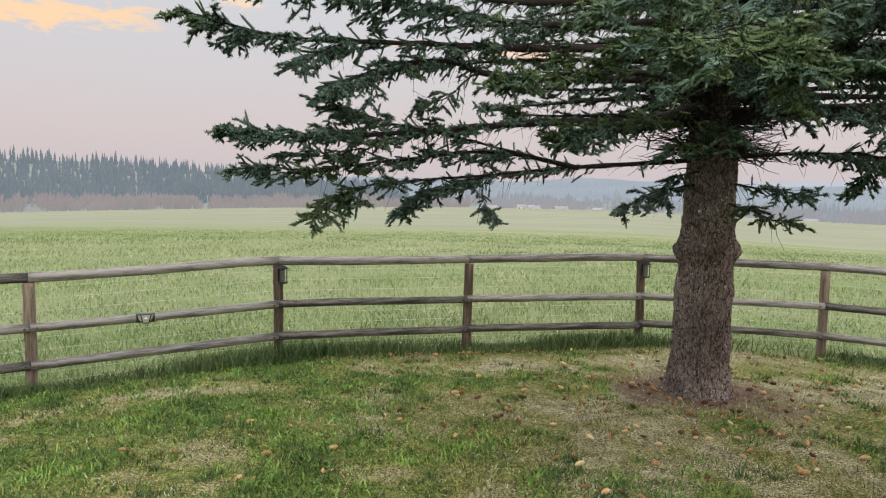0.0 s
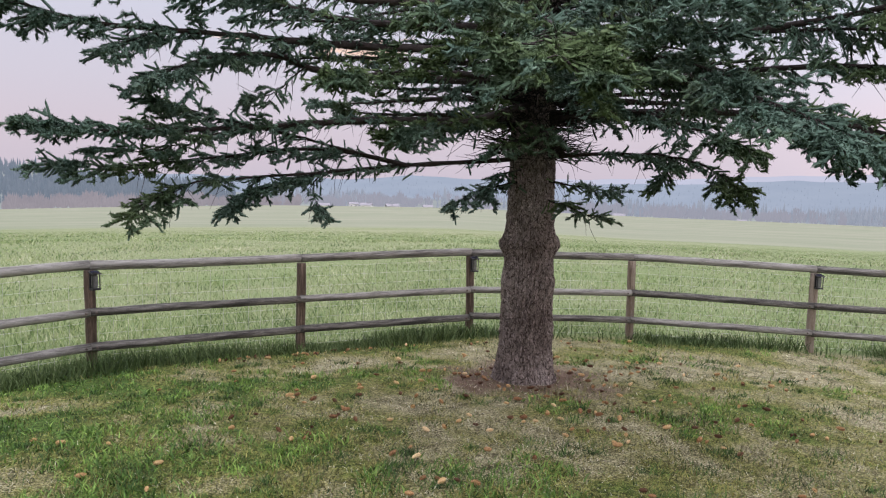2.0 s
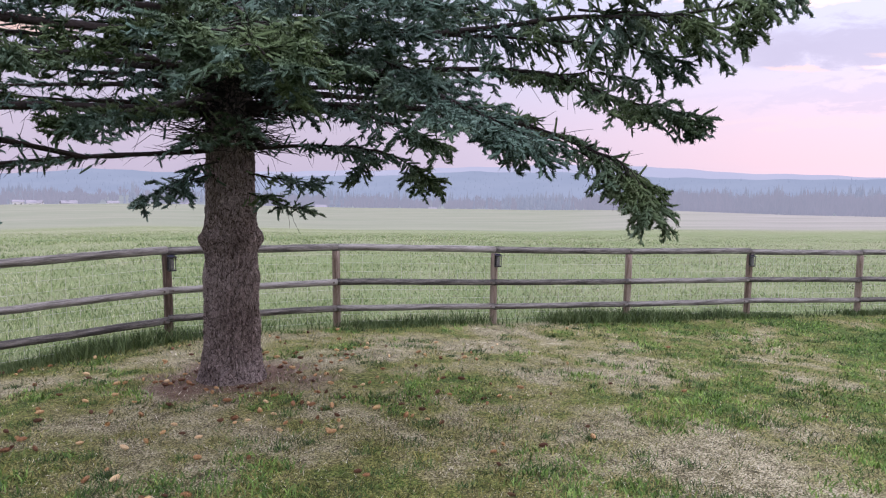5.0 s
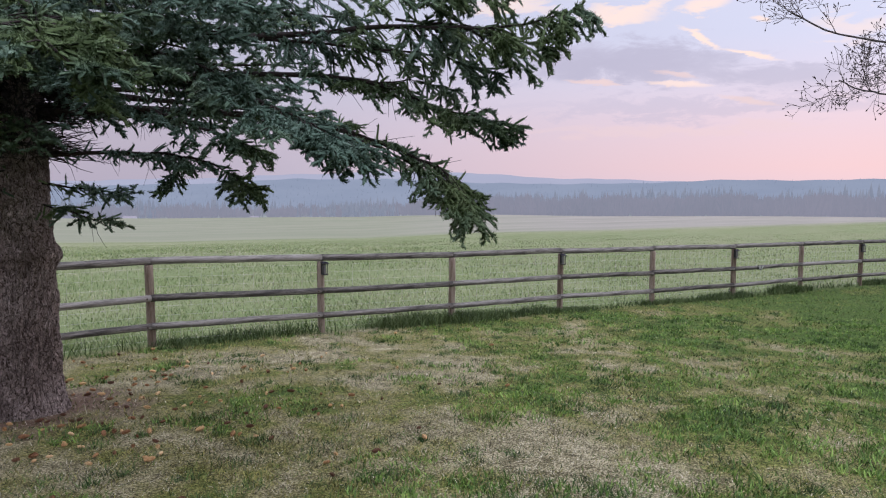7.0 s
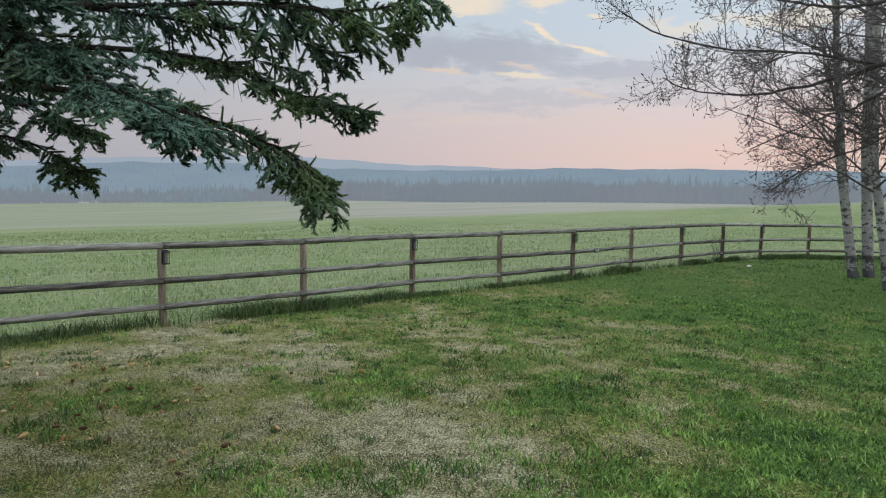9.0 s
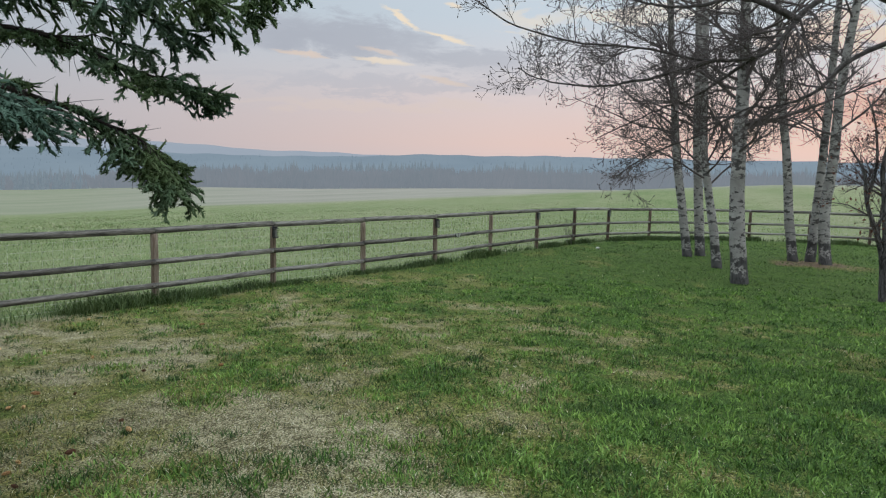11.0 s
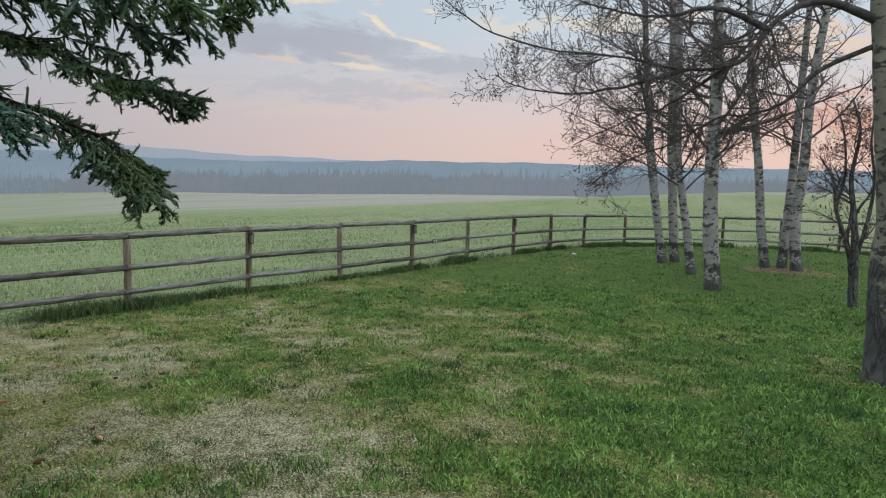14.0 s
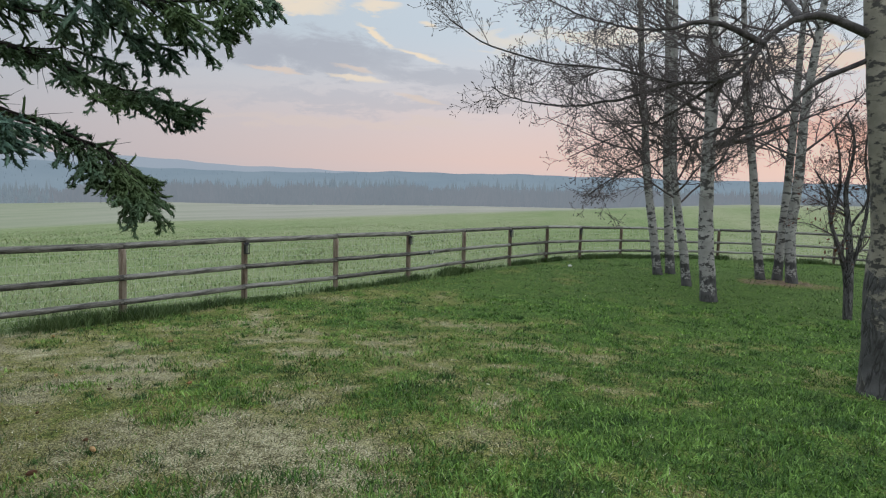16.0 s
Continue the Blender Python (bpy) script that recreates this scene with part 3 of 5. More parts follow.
def needle_material():
    """Blue-green needles: darker old growth, greyer young tips, a few yellowish sprays."""
    mt = bpy.data.materials.new("spruce_needles")
    nt, add, m, mix, ramp = nodes_of(mt)
    L = nt.links.new
    tc = add("ShaderNodeTexCoord")
    a = add("ShaderNodeTexNoise", Scale=1.7, Detail=4.0, Roughness=0.6)
    b = add("ShaderNodeTexNoise", Scale=0.9, Detail=3.0)
    L(tc.outputs["Object"], a.inputs["Vector"])
    L(tc.outputs["Object"], b.inputs["Vector"])
    age = add("ShaderNodeAttribute")
    age.attribute_name = "age"
    fac = m("ADD", m("MULTIPLY", a.outputs[0], 0.6), m("MULTIPLY", age.outputs["Fac"], 0.5))
    blue = ramp(fac, [(0.30, (0.030, 0.060, 0.040)), (0.50, (0.095, 0.160, 0.116)), (0.70, (0.205, 0.295, 0.228)), (0.90, (0.29, 0.375, 0.305))])
    yellow = ramp(fac, [(0.30, (0.030, 0.052, 0.016)), (0.55, (0.105, 0.155, 0.052)), (0.9, (0.25, 0.31, 0.14))])
    c = mix(ramp(b.outputs[0], [(0.46, 0.0), (0.62, 0.85)]), blue, yellow)
    p = add("ShaderNodeBsdfPrincipled", Roughness=0.7)
    p.inputs["Specular IOR Level"].default_value = 0.1
    L(c, p.inputs["Base Color"])
    thin = add("ShaderNodeBsdfTranslucent")
    L(c, thin.inputs[0])
    both = add("ShaderNodeMixShader")
    both.inputs[0].default_value = 0.12
    L(p.outputs[0], both.inputs[1])
    L(thin.outputs[0], both.inputs[2])
    out = add("ShaderNodeOutputMaterial")
    L(both.outputs[0], out.inputs[0])
    return mt


M_NEEDLE = needle_material()


def needle_mesh(name, P, D, length, per, seed, width):
    """Bottle-brush shoots: a slim solid heart thick with needles. P (N, 3) starts, D (N, 3) directions, length (N,)."""
    g = np.random.default_rng(seed)
    N = len(P)
    U = unit(np.cross(D, unit(g.normal(size=(N, 3)))))
    W = np.cross(D, U)
    young = np.clip(g.normal(0.44, 0.10, N), 0, 1)
    # heart: a blunt three-sided finger
    a3 = np.arange(3) * 2 * np.pi / 3
    rad = g.uniform(0.008, 0.012, N)[:, None, None]
    ring = U[:, None] * np.cos(a3)[:, None] + W[:, None] * np.sin(a3)[:, None]
    low = P[:, None] + D[:, None] * (length * 0.2)[:, None, None] + ring * rad
    high = P[:, None] + D[:, None] * (length * 0.88)[:, None, None] + ring * rad * 0.85
    ends = np.stack((P, P + D * (length * 1.03)[:, None]), 1)
    Vc = np.concatenate((low, high, ends), 1)
    k = np.arange(N)[:, None] * 8
    tri = np.array(((0, 1, 4), (0, 4, 3), (1, 2, 5), (1, 5, 4), (2, 0, 3), (2, 3, 5), (3, 4, 7), (4, 5, 7), (5, 3, 7), (1, 0, 6), (2, 1, 6), (0, 2, 6)))
    Fc = (k[:, :, None] + tri[None]).reshape(-1, 3)
    Nc = np.concatenate((ring, ring, -D[:, None], D[:, None]), 1)
    Ac = np.broadcast_to(young[:, None] * 0.85, (N, 8))
    # needles, leaning forward
    t = np.linspace(0.02, 1.0, per)[None] + g.uniform(-0.04, 0.04, (N, per))
    a = g.uniform(0, 2 * np.pi, (N, per))
    out = U[:, None] * np.cos(a)[..., None] + W[:, None] * np.sin(a)[..., None]
    nd = unit(D[:, None] * (0.25 + 0.65 * t)[..., None] + out)
    nd[..., 2] += 0.08
    nl = g.uniform(0.016, 0.028, (N, per))[..., None]
    base = P[:, None] + D[:, None] * (t * length[:, None])[..., None] + out * 0.003
    side = unit(np.cross(nd, out + 0.35 * g.normal(size=out.shape))) * width / 2
    Vn = np.stack((base - side, base + side, base + nd * nl), 2)
    Nn = np.broadcast_to(out[:, :, None], Vn.shape)
    flip = np.sum(np.cross(Vn[:, :, 1] - Vn[:, :, 0], Vn[:, :, 2] - Vn[:, :, 0]) * out, -1) < 0
    Fn = (len(Vc.reshape(-1, 3)) + np.arange(N * per)[:, None] * 3 + np.where(flip.reshape(-1, 1), np.array((1, 0, 2)), np.array((0, 1, 2))))
    An = np.stack((young[:, None] + 0 * t, young[:, None] + 0 * t, young[:, None] + 0.12 + 0.12 * t), -1)
    V = np.vstack((Vc.reshape(-1, 3), Vn.reshape(-1, 3)))
    me = raw_mesh(name, V, np.vstack((Fc, Fn)), M_NEEDLE, True)
    layer = me.attributes.new("age", "FLOAT", "POINT")
    layer.data.foreach_set("value", np.concatenate((Ac.ravel(), An.ravel())).astype(np.float32))
    nrm = 0.55 * np.vstack((Nc.reshape(-1, 3), Nn.reshape(-1, 3))) + (0, 0, 0.5)
    me.normals_split_custom_set_from_vertices(unit(nrm).astype(np.float32))
    return me


def at(P, t):
    """Places at parameters t (0..1) along paths P (N, n, 3), and the way of the path there."""
    n = P.shape[1]
    s = np.clip(t, 0, 0.9999) * (n - 1)
    i = s.astype(int)
    u = (s - i)[:, None]
    k = np.arange(len(P))
    a, b = P[k, i], P[k, np.minimum(i + 1, n - 1)]
    return a + (b - a) * u, unit(b - a)


def side_shoots(P, idx, ts, ang, g, zmean, zdev):
    """Starts and ways of side growth on the paths P[idx] at ts, mostly in the flat of the spray."""
    b, w = at(P[idx], ts)
    n = len(idx)
    f = unit(np.cross(w, np.array((0, 0, 1.0)))) * np.where(g.random(n) < 0.5, 1, -1)[:, None]
    a = np.radians(g.uniform(*ang, n))[:, None]
    return b, unit(w * np.cos(a) + f * np.sin(a) + np.stack((0 * ts, 0 * ts, g.normal(zmean, zdev, n)), -1))


def spruce_limb(tree, path, radius, seed, dense=1.0, bare=0.25, per=11, width=0.0068, spread=1.0, droop=0.0, shoot=1.0):
    """One limb: wood, side branches, branchlets and thick needle brushes; droop lets the sprays hang."""
    g = np.random.default_rng(seed)
    L = float(np.linalg.norm(np.diff(path, axis=0), axis=1).sum())
    n = len(path)
    rad = radius * (1 - np.linspace(0, 1, n) ** 0.8 * 0.93) * (1 + g.normal(0, 0.07, n))
    V0, F0 = tube_batch(path[None], rad[None], 9)
    V0 = V0 + g.normal(0, 1, (len(V0), 3)) * np.repeat(rad, 9)[:, None] * 0.09
    # side branches, longest past the middle
    N = max(6, int(L * 11 * dense))
    t = np.sort(bare + (0.985 - bare) * g.random(N) ** 0.85)
    base, way = at(np.repeat(path[None], N, 0), t)
    sgn = np.where(np.arange(N) % 2 == 0, 1.0, -1.0)
    flat = unit(np.cross(way, np.array((0, 0, 1.0)))) * sgn[:, None]
    ang = np.radians(g.uniform(32, 62, N))[:, None]
    d = unit(way * np.cos(ang) + flat * np.sin(ang) + np.stack((np.zeros(N), np.zeros(N), g.normal(0.02 - 0.5 * droop, 0.10 + 0.2 * droop, N)), -1))
    u = (t - bare) / (1 - bare)
    ln = np.interp(u, [0, 0.15, 0.5, 0.8, 1.0], [0.45, 0.8, 1.0, 0.72, 0.32]) * g.uniform(0.5, 1.1, N) * min(0.72, 0.20 * L + 0.08) * spread
    m = 7
    s = np.linspace(0, 1, m)
    P = base[:, None] + d[:, None] * (ln[:, None] * s)[..., None]
    P[..., 2] += (ln * (g.uniform(-0.22, 0.08, N) - 0.6 * droop) * (0.4 + 0.9 * u))[:, None] * s ** 1.5 + 0.12 * ln[:, None] * s ** 4
    P[:, 1:] += np.cumsum(g.normal(0, 0.008, (N, m - 1, 3)), 1)
    R = (0.0075 * np.sqrt(ln))[:, None] * (1 - 0.75 * s)
    V1, F1 = tube_batch(P, R, 4, len(V0))
    # branchlets
    K = np.maximum((ln * 15 * dense ** 0.5).astype(int), 3)
    idx = np.repeat(np.arange(N), K)
    ts = 0.10 + 0.90 * g.random(len(idx)) ** 0.8
    b2, d2 = side_shoots(P, idx, ts, (28, 58), g, -0.10 - 0.7 * droop, 0.16 + 0.1 * droop)
    l2 = g.uniform(0.07, 0.15, len(idx)) * (1.15 - 0.5 * ts) * (1 + 0.5 * droop)
    q = np.linspace(0, 1, 4)
    P2 = b2[:, None] + d2[:, None] * (l2[:, None] * q)[..., None]
    P2[..., 2] -= (l2 * g.uniform(-0.1, 0.25 + 0.5 * droop, len(idx)))[:, None] * q ** 2
    P2[:, 1:] += g.normal(0, 0.005, (len(idx), 3, 3))
    V2, F2 = tube_batch(P2[:, ::3], np.tile(np.array((0.0032, 0.0016)), (len(idx), 1)), 3, len(V0) + len(V1))
    # bare twiglets under the inner limb
    B = int(20 * L)
    tb = g.uniform(0.08, 0.7, B)
    bb, wb = at(np.repeat(path[None], B, 0), tb)
    db = unit(wb * 0.5 + g.normal(0, 0.5, (B, 3)) + (0, 0, -0.5))
    lb = g.uniform(0.06, 0.28, B)
    q3 = np.linspace(0, 1, 3)
    Pb = bb[:, None] + db[:, None] * (lb[:, None] * q3)[..., None] + g.normal(0, 0.008, (B, 3, 3))
    V3, F3 = tube_batch(Pb, np.full((B, 1), 0.003) * (1 - 0.6 * q3), 3, len(V0) + len(V1) + len(V2))
    # brushes: side shoots on each branchlet, the branchlet itself, and the outer side branch
    k = np.repeat(np.arange(len(idx)), 3)
    t3 = g.uniform(0.1, 0.95, len(k))
    b3, d3 = side_shoots(P2, k, t3, (35, 75), g, -0.02 - 0.3 * droop, 0.28)
    l3 = g.uniform(0.026, 0.052, len(k)) * shoot
    b4, e4 = P2[:, [0, 2]].reshape(-1, 3), P2[:, [2, 3]].reshape(-1, 3)
    outer = P[:, 2:-1].reshape(-1, 3), P[:, 3:].reshape(-1, 3)
    e0 = int(n * 0.75)
    tuft = g.random(B) < 0.12
    # short shoots all round the limb itself
    H = int(26 * L * dense)
    bh, wh = at(np.repeat(path[None], H, 0), 0.10 + 0.88 * g.random(H))
    dh = unit(wh * 0.7 + g.normal(0, 0.55, (H, 3)) + (0, 0, -0.15 - 0.4 * droop))
    eh = bh + dh * g.uniform(0.06, 0.14, H)[:, None]
    B_ = np.vstack((b3, b4, outer[0], path[e0:-1], Pb[tuft, 1], bh))
    E_ = np.vstack((b3 + d3 * l3[:, None], e4, outer[1], path[e0 + 1:], Pb[tuft, 2], eh))
    D_ = E_ - B_
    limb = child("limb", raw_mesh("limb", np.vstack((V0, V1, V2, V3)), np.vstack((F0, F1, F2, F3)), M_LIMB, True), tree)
    child("needles", needle_mesh("needles", B_, unit(D_), np.linalg.norm(D_, axis=1) * 1.08, per, seed + 1, width), limb, "blue-green needle sprays")


def trunk_mesh():
    """Deeply furrowed stem with burls below the first limbs and a flared foot."""
    hs = np.concatenate((np.linspace(-0.15, 2.3, 230), np.linspace(2.35, 12.0, 60)))
    sides = 150
    V = []
    burls = [(1.37, 162, 0.060, 0.14), (1.38, 338, 0.065, 0.14), (1.40, 262, 0.03, 0.10), (1.36, 215, 0.03, 0.11), (1.42, 70, 0.03, 0.16), (0.95, 165, 0.025, 0.2), (0.98, 335, 0.02, 0.16), (0.55, 330, 0.015, 0.2)]
    for h in hs:
        r0 = float(np.interp(h, [-0.15, 0.0, 0.10, 0.35, 0.9, 1.25, 1.45, 1.8, 2.4, 5, 12], [0.36, 0.315, 0.28, 0.256, 0.240, 0.230, 0.226, 0.222, 0.205, 0.15, 0.01]))
        for k in range(sides):
            a = 2 * math.pi * k / sides
            ca, sa = math.cos(a), math.sin(a)
            q = Vector((ca * 2.6, sa * 2.6, h * 1.5))
            w = noise.noise(q * 1.3) * 0.9
            ridge = abs(noise.noise(Vector((ca * 7.5 + w, sa * 7.5, h * 3.2 + w))))
            fine = noise.noise(Vector((ca * 18, sa * 18, h * 22)))
            crack = abs(noise.noise(Vector((ca * 5, sa * 5 + w, h * 13 + 5))))
            d = 0.026 * min(1, ridge * 3.4) + 0.008 * fine + 0.010 * min(1, crack * 4) - 0.02
            lump = 0.012 * noise.noise(q * 0.6)
            for bh, ba, bs, bw in burls:
                da = (math.degrees(a) - ba + 180) % 360 - 180
                lump += bs * math.exp(-((h - bh) / bw * 1.5) ** 2 - (da / 34) ** 2)
            lump += 0.035 * max(0, 0.35 - h) * (1 + math.sin(5 * a + 1)) 
            r = r0 + (d + lump) * min(1, r0 / 0.15)
            V.append((r * ca, r * sa, h))
    n = len(hs)
    i, j = np.meshgrid(np.arange(n - 1), np.arange(sides), indexing="ij")
    j2 = (j + 1) % sides
    F = np.stack((i * sides + j, i * sides + j2, (i + 1) * sides + j2, (i + 1) * sides + j), -1).reshape(-1, 4)
    return raw_mesh("trunk", V, F, M_BARK, True)


def bough(tree, knots, seed, spread=1.0, droop=0.0, dense=1.0, bare=0.2, thick=1.0, fork=False, shoot=1.0):
    """A limb through bearings, distances and slopes; it starts in the trunk unless it forks off another limb."""
    g = np.random.default_rng(seed)
    pts = [spot(a, d, e) for a, d, e in knots]
    if not fork:
        pts[0] = np.array((TREE[0], TREE[1], EYE + 7.0 * knots[0][2]))
    n = 26
    P = smooth_path(pts, n)
    P[2:-1] += np.cumsum(g.normal(0, 0.007, (n - 3, 3)), 0) * np.sin(np.linspace(0, np.pi, n - 3))[:, None]
    ln = float(np.linalg.norm(np.diff(P, axis=0), axis=1).sum())
    spruce_limb(tree, P, ((0.004 + 0.005 * ln) if fork else (0.014 + 0.0075 * ln)) * thick, seed * 7 + 3, dense, bare, spread=spread, droop=droop, shoot=shoot)


def build_spruce():
    tree = tagged(new("spruce_tree"), "large old spruce with furrowed trunk and drooping blue-green limbs", "tree")
    tr = child("trunk", trunk_mesh(), tree, "deeply furrowed grey-brown trunk")
    tr.matrix_basis = Matrix.Translation(TREE)
    # lowest tier towards the open field
    bough(tree, [(19, 7, 0.036), (10.7, 6.5, 0.021), (3.8, 6.1, 0.008), (-0.7, 5.9, -0.016), (-3.4, 5.8, -0.043)], 11, 0.50, 0.15, 1.1, bare=0.22, thick=0.75)
    bough(tree, [(10.7, 6.5, 0.021), (3.8, 6.2, 0.040), (-4.4, 5.8, 0.026), (-11, 5.6, 0.012), (-16, 5.4, 0.008)], 12, 0.72, 0.1, 1.15, bare=0.1, thick=1.1, fork=True)
    bough(tree, [(3.8, 6.1, 0.008), (2.5, 6.0, -0.020), (3.9, 5.9, -0.055)], 13, 0.5, 0.2, bare=0.3, fork=True)
    bough(tree, [(3.8, 6.1, 0.008), (-4.4, 5.7, -0.008), (-7.9, 5.5, -0.030), (-10.6, 5.3, -0.057)], 14, 0.75, 0.15, 1.2, bare=0.1, fork=True)
    bough(tree, [(10.7, 6.5, 0.021), (1, 6.0, 0.058), (-4.9, 5.7, 0.082), (-10.4, 5.5, 0.095)], 15, 0.6, 0.1, bare=0.2, fork=True)
    # second tier
    bough(tree, [(19, 7, 0.082), (8.3, 6.3, 0.084), (-1.7, 5.7, 0.070), (-11, 5.3, 0.054), (-17.2, 5.1, 0.062)], 16, 0.62, 0.05, 1.1)
    bough(tree, [(-1.7, 5.7, 0.070), (-7, 5.4, 0.040), (-13, 5.2, 0.030)], 17, 0.8, 0.1, bare=0.1, fork=True)
    # third tier, thinly leaved near the trunk
    bough(tree, [(19, 7, 0.140), (5, 6.0, 0.142), (0, 5.7, 0.157), (-5.4, 5.4, 0.150), (-9.1, 5.2, 0.127)], 18, 0.55, 0.25, bare=0.5)
    bough(tree, [(2.3, 5.8, 0.150), (0, 5.7, 0.118), (-2.6, 5.6, 0.098)], 19, 0.6, 0.2, bare=0.25, fork=True)
    bough(tree, [(19, 7, 0.178), (7.2, 6.1, 0.184), (-1, 5.6, 0.192), (-12.7, 5.2, 0.186), (-20.6, 5.0, 0.210)], 20, 0.62, 0.25, 0.95, bare=0.3)
    bough(tree, [(-6, 5.4, 0.19), (-10, 5.2, 0.172), (-13, 5.0, 0.150)], 21, 0.7, 0.3, bare=0.1, fork=True)
    bough(tree, [(19, 7, 0.215), (8, 6.1, 0.217), (-1, 5.6, 0.231), (-9, 5.2, 0.252)], 22, 0.6, 0.25, 0.9, bare=0.25)
    bough(tree, [(19, 7, 0.24), (6, 5.6, 0.25), (-6, 5.0, 0.265), (-18, 4.8, 0.26)], 23, 0.6, 0.25, 0.8)
    # boughs that reach out over the lawn
    bough(tree, [(19.5, 7, 0.135), (13.5, 5.6, 0.150), (8.5, 4.9, 0.146), (4.8, 4.6, 0.138)], 31, 0.62, 0.05, 1.3, 0.3)
    bough(tree, [(20, 7, 0.112), (15.4, 5.5, 0.090), (12, 5.0, 0.078), (9.6, 4.8, 0.067)], 32, 0.60, 0.1, 1.3, 0.3)
    bough(tree, [(20.5, 7, 0.19), (20.5, 5.2, 0.225), (21.5, 4.2, 0.205), (22.5, 3.7, 0.172)], 33, 1.1, 0.15, 1.5, 0.3, shoot=1.2)
    bough(tree, [(21, 7, 0.129), (29.5, 5.4, 0.138), (36.9, 4.6, 0.112), (43.5, 4.3, 0.070)], 34, 1.15, 0.22, 1.5, 0.28, shoot=1.2)
    bough(tree, [(21, 7, 0.165), (25.8, 5.8, 0.165), (31, 5.0, 0.160), (36.8, 4.6, 0.138)], 35, 0.85, 0.1, 1.3, 0.25)
    bough(tree, [(21, 7, 0.20), (28, 5.4, 0.210), (35.8, 4.5, 0.200)], 36, 0.9, 0.1, 1.2, 0.2)
    bough(tree, [(20.5, 7, 0.165), (18, 5.6, 0.19), (14, 4.9, 0.188)], 37, 0.8, 0.1, 1.3, 0.25)
    bough(tree, [(20.8, 7, 0.145), (23, 6.0, 0.135), (26, 5.3, 0.112)], 38, 0.65, 0.1, 1.3, 0.3)
    bough(tree, [(20.8, 7, 0.22), (17, 5.0, 0.25), (12, 4.2, 0.235)], 39, 0.75, 0.1, 1.0, 0.25)
    bough(tree, [(20.8, 7, 0.22), (28, 5.0, 0.255), (36, 4.2, 0.245)], 40, 0.75, 0.1, 1.0, 0.25)
    # short twiggy growth below the first tier
    bough(tree, [(19, 7, 0.006), (16.6, 6.5, -0.010), (14.3, 6.3, -0.032)], 41, 0.85, 0.1, 1.1, 0.3, 0.6)
    bough(tree, [(22, 7, 0.008), (24.8, 6.6, -0.003), (27.5, 6.5, -0.010)], 42, 0.75, 0.1, 1.0, 0.25, 0.6)
    bough(tree, [(22, 7, -0.015), (24.4, 6.6, -0.034), (26.5, 6.5, -0.041)], 43, 0.7, 0.05, 1.0, 0.25, 0.6)
    bough(tree, [(20, 7, 0.025), (18.0, 6.5, 0.005), (17.0, 6.4, -0.028)], 44, 0.6, 0.2, 1.0, 0.25, 0.6)
    # towards the birches
    bough(tree, [(22, 7, 0.036), (27.9, 6.4, 0.046), (33.2, 5.9, 0.036), (37.0, 5.6, -0.006)], 51, 0.62, 0.25, 1.3, 0.25, 0.75)
    bough(tree, [(28.3, 6.35, 0.044), (31.1, 6.2, 0.022), (30.0, 6.1, 0.0)], 52, 0.5, 0.3, bare=0.3, fork=True)
    bough(tree, [(22, 7, 0.088), (27.8, 6.3, 0.098), (33.1, 5.8, 0.080), (38.4, 5.5, 0.040)], 53, 0.62, 0.25, 1.2, 0.3)
    bough(tree, [(22, 7, 0.122), (34.7, 6.0, 0.150), (46, 5.4, 0.142), (52.3, 5.2, 0.105), (58.7, 5.1, 0.085)], 54, 0.60, 0.30, 1.1, 0.2, 0.7)
    bough(tree, [(41.5, 5.6, 0.150), (47.8, 5.3, 0.140), (52.8, 5.2, 0.138)], 55, 0.8, 0.35, bare=0.1, fork=True)
    bough(tree, [(22, 7, 0.098), (38, 5.8, 0.097), (47.3, 5.3, 0.055), (52.0, 5.1, 0.014), (54.2, 5.0, -0.034)], 56, 0.64, 0.34, 1.0, 0.2, 0.7)
    bough(tree, [(44, 5.4, 0.075), (49, 5.2, 0.035), (51.0, 5.1, 0.0), (51.6, 5.0, -0.026)], 57, 0.5, 0.3, 0.9, 0.1, fork=True)
    bough(tree, [(22, 7, 0.188), (35.6, 5.9, 0.203), (47.8, 5.2, 0.232), (56.8, 4.9, 0.230), (62.6, 4.7, 0.246)], 58, 0.62, 0.5, 1.05, 0.2, 0.7)
    bough(tree, [(35.6, 5.9, 0.202), (45.1, 5.4, 0.192), (51.4, 5.2, 0.178), (56.4, 5.1, 0.160)], 59, 0.6, 0.45, bare=0.1, fork=True)
    bough(tree, [(47.8, 5.2, 0.234), (54.5, 5.0, 0.217), (60.4, 4.8, 0.193)], 60, 0.6, 0.45, bare=0.1, fork=True)
    bough(tree, [(22, 7, 0.22), (34.8, 5.8, 0.250), (47.8, 5.1, 0.276), (57, 4.8, 0.290)], 61, 0.7, 0.45, 0.9, thick=0.7)
    # flat tiers beside and behind the stem
    g = np.random.default_rng(11)
    k = 0
    for h in (2.26, 2.47, 2.74, 3.0, 3.22, 3.44):
        for out in (98, 128, -52, -82, 25):
            a = radians(out + g.uniform(-9, 9))
            ln = g.uniform(1.9, 3.1) if out != 25 else 1.1
            start = TREE + (0, 0, h - TREE[2] + g.normal(0, 0.02))
            e = np.array((math.sin(a), math.cos(a), 0.0))
            P = smooth_path([start, start + e * ln * 0.35 + (0, 0, 0.04), start + e * ln * 0.7 + (0, 0, 0.03), start + e * ln + (0, 0, g.uniform(-0.05, 0.15))], 18)
            spruce_limb(tree, P, 0.014 + 0.009 * ln, 3000 + 11 * k, 0.75, 0.12, 8, 0.009, 0.42)
            k += 1
    # the crown above
    h = 3.7 - TREE[2]
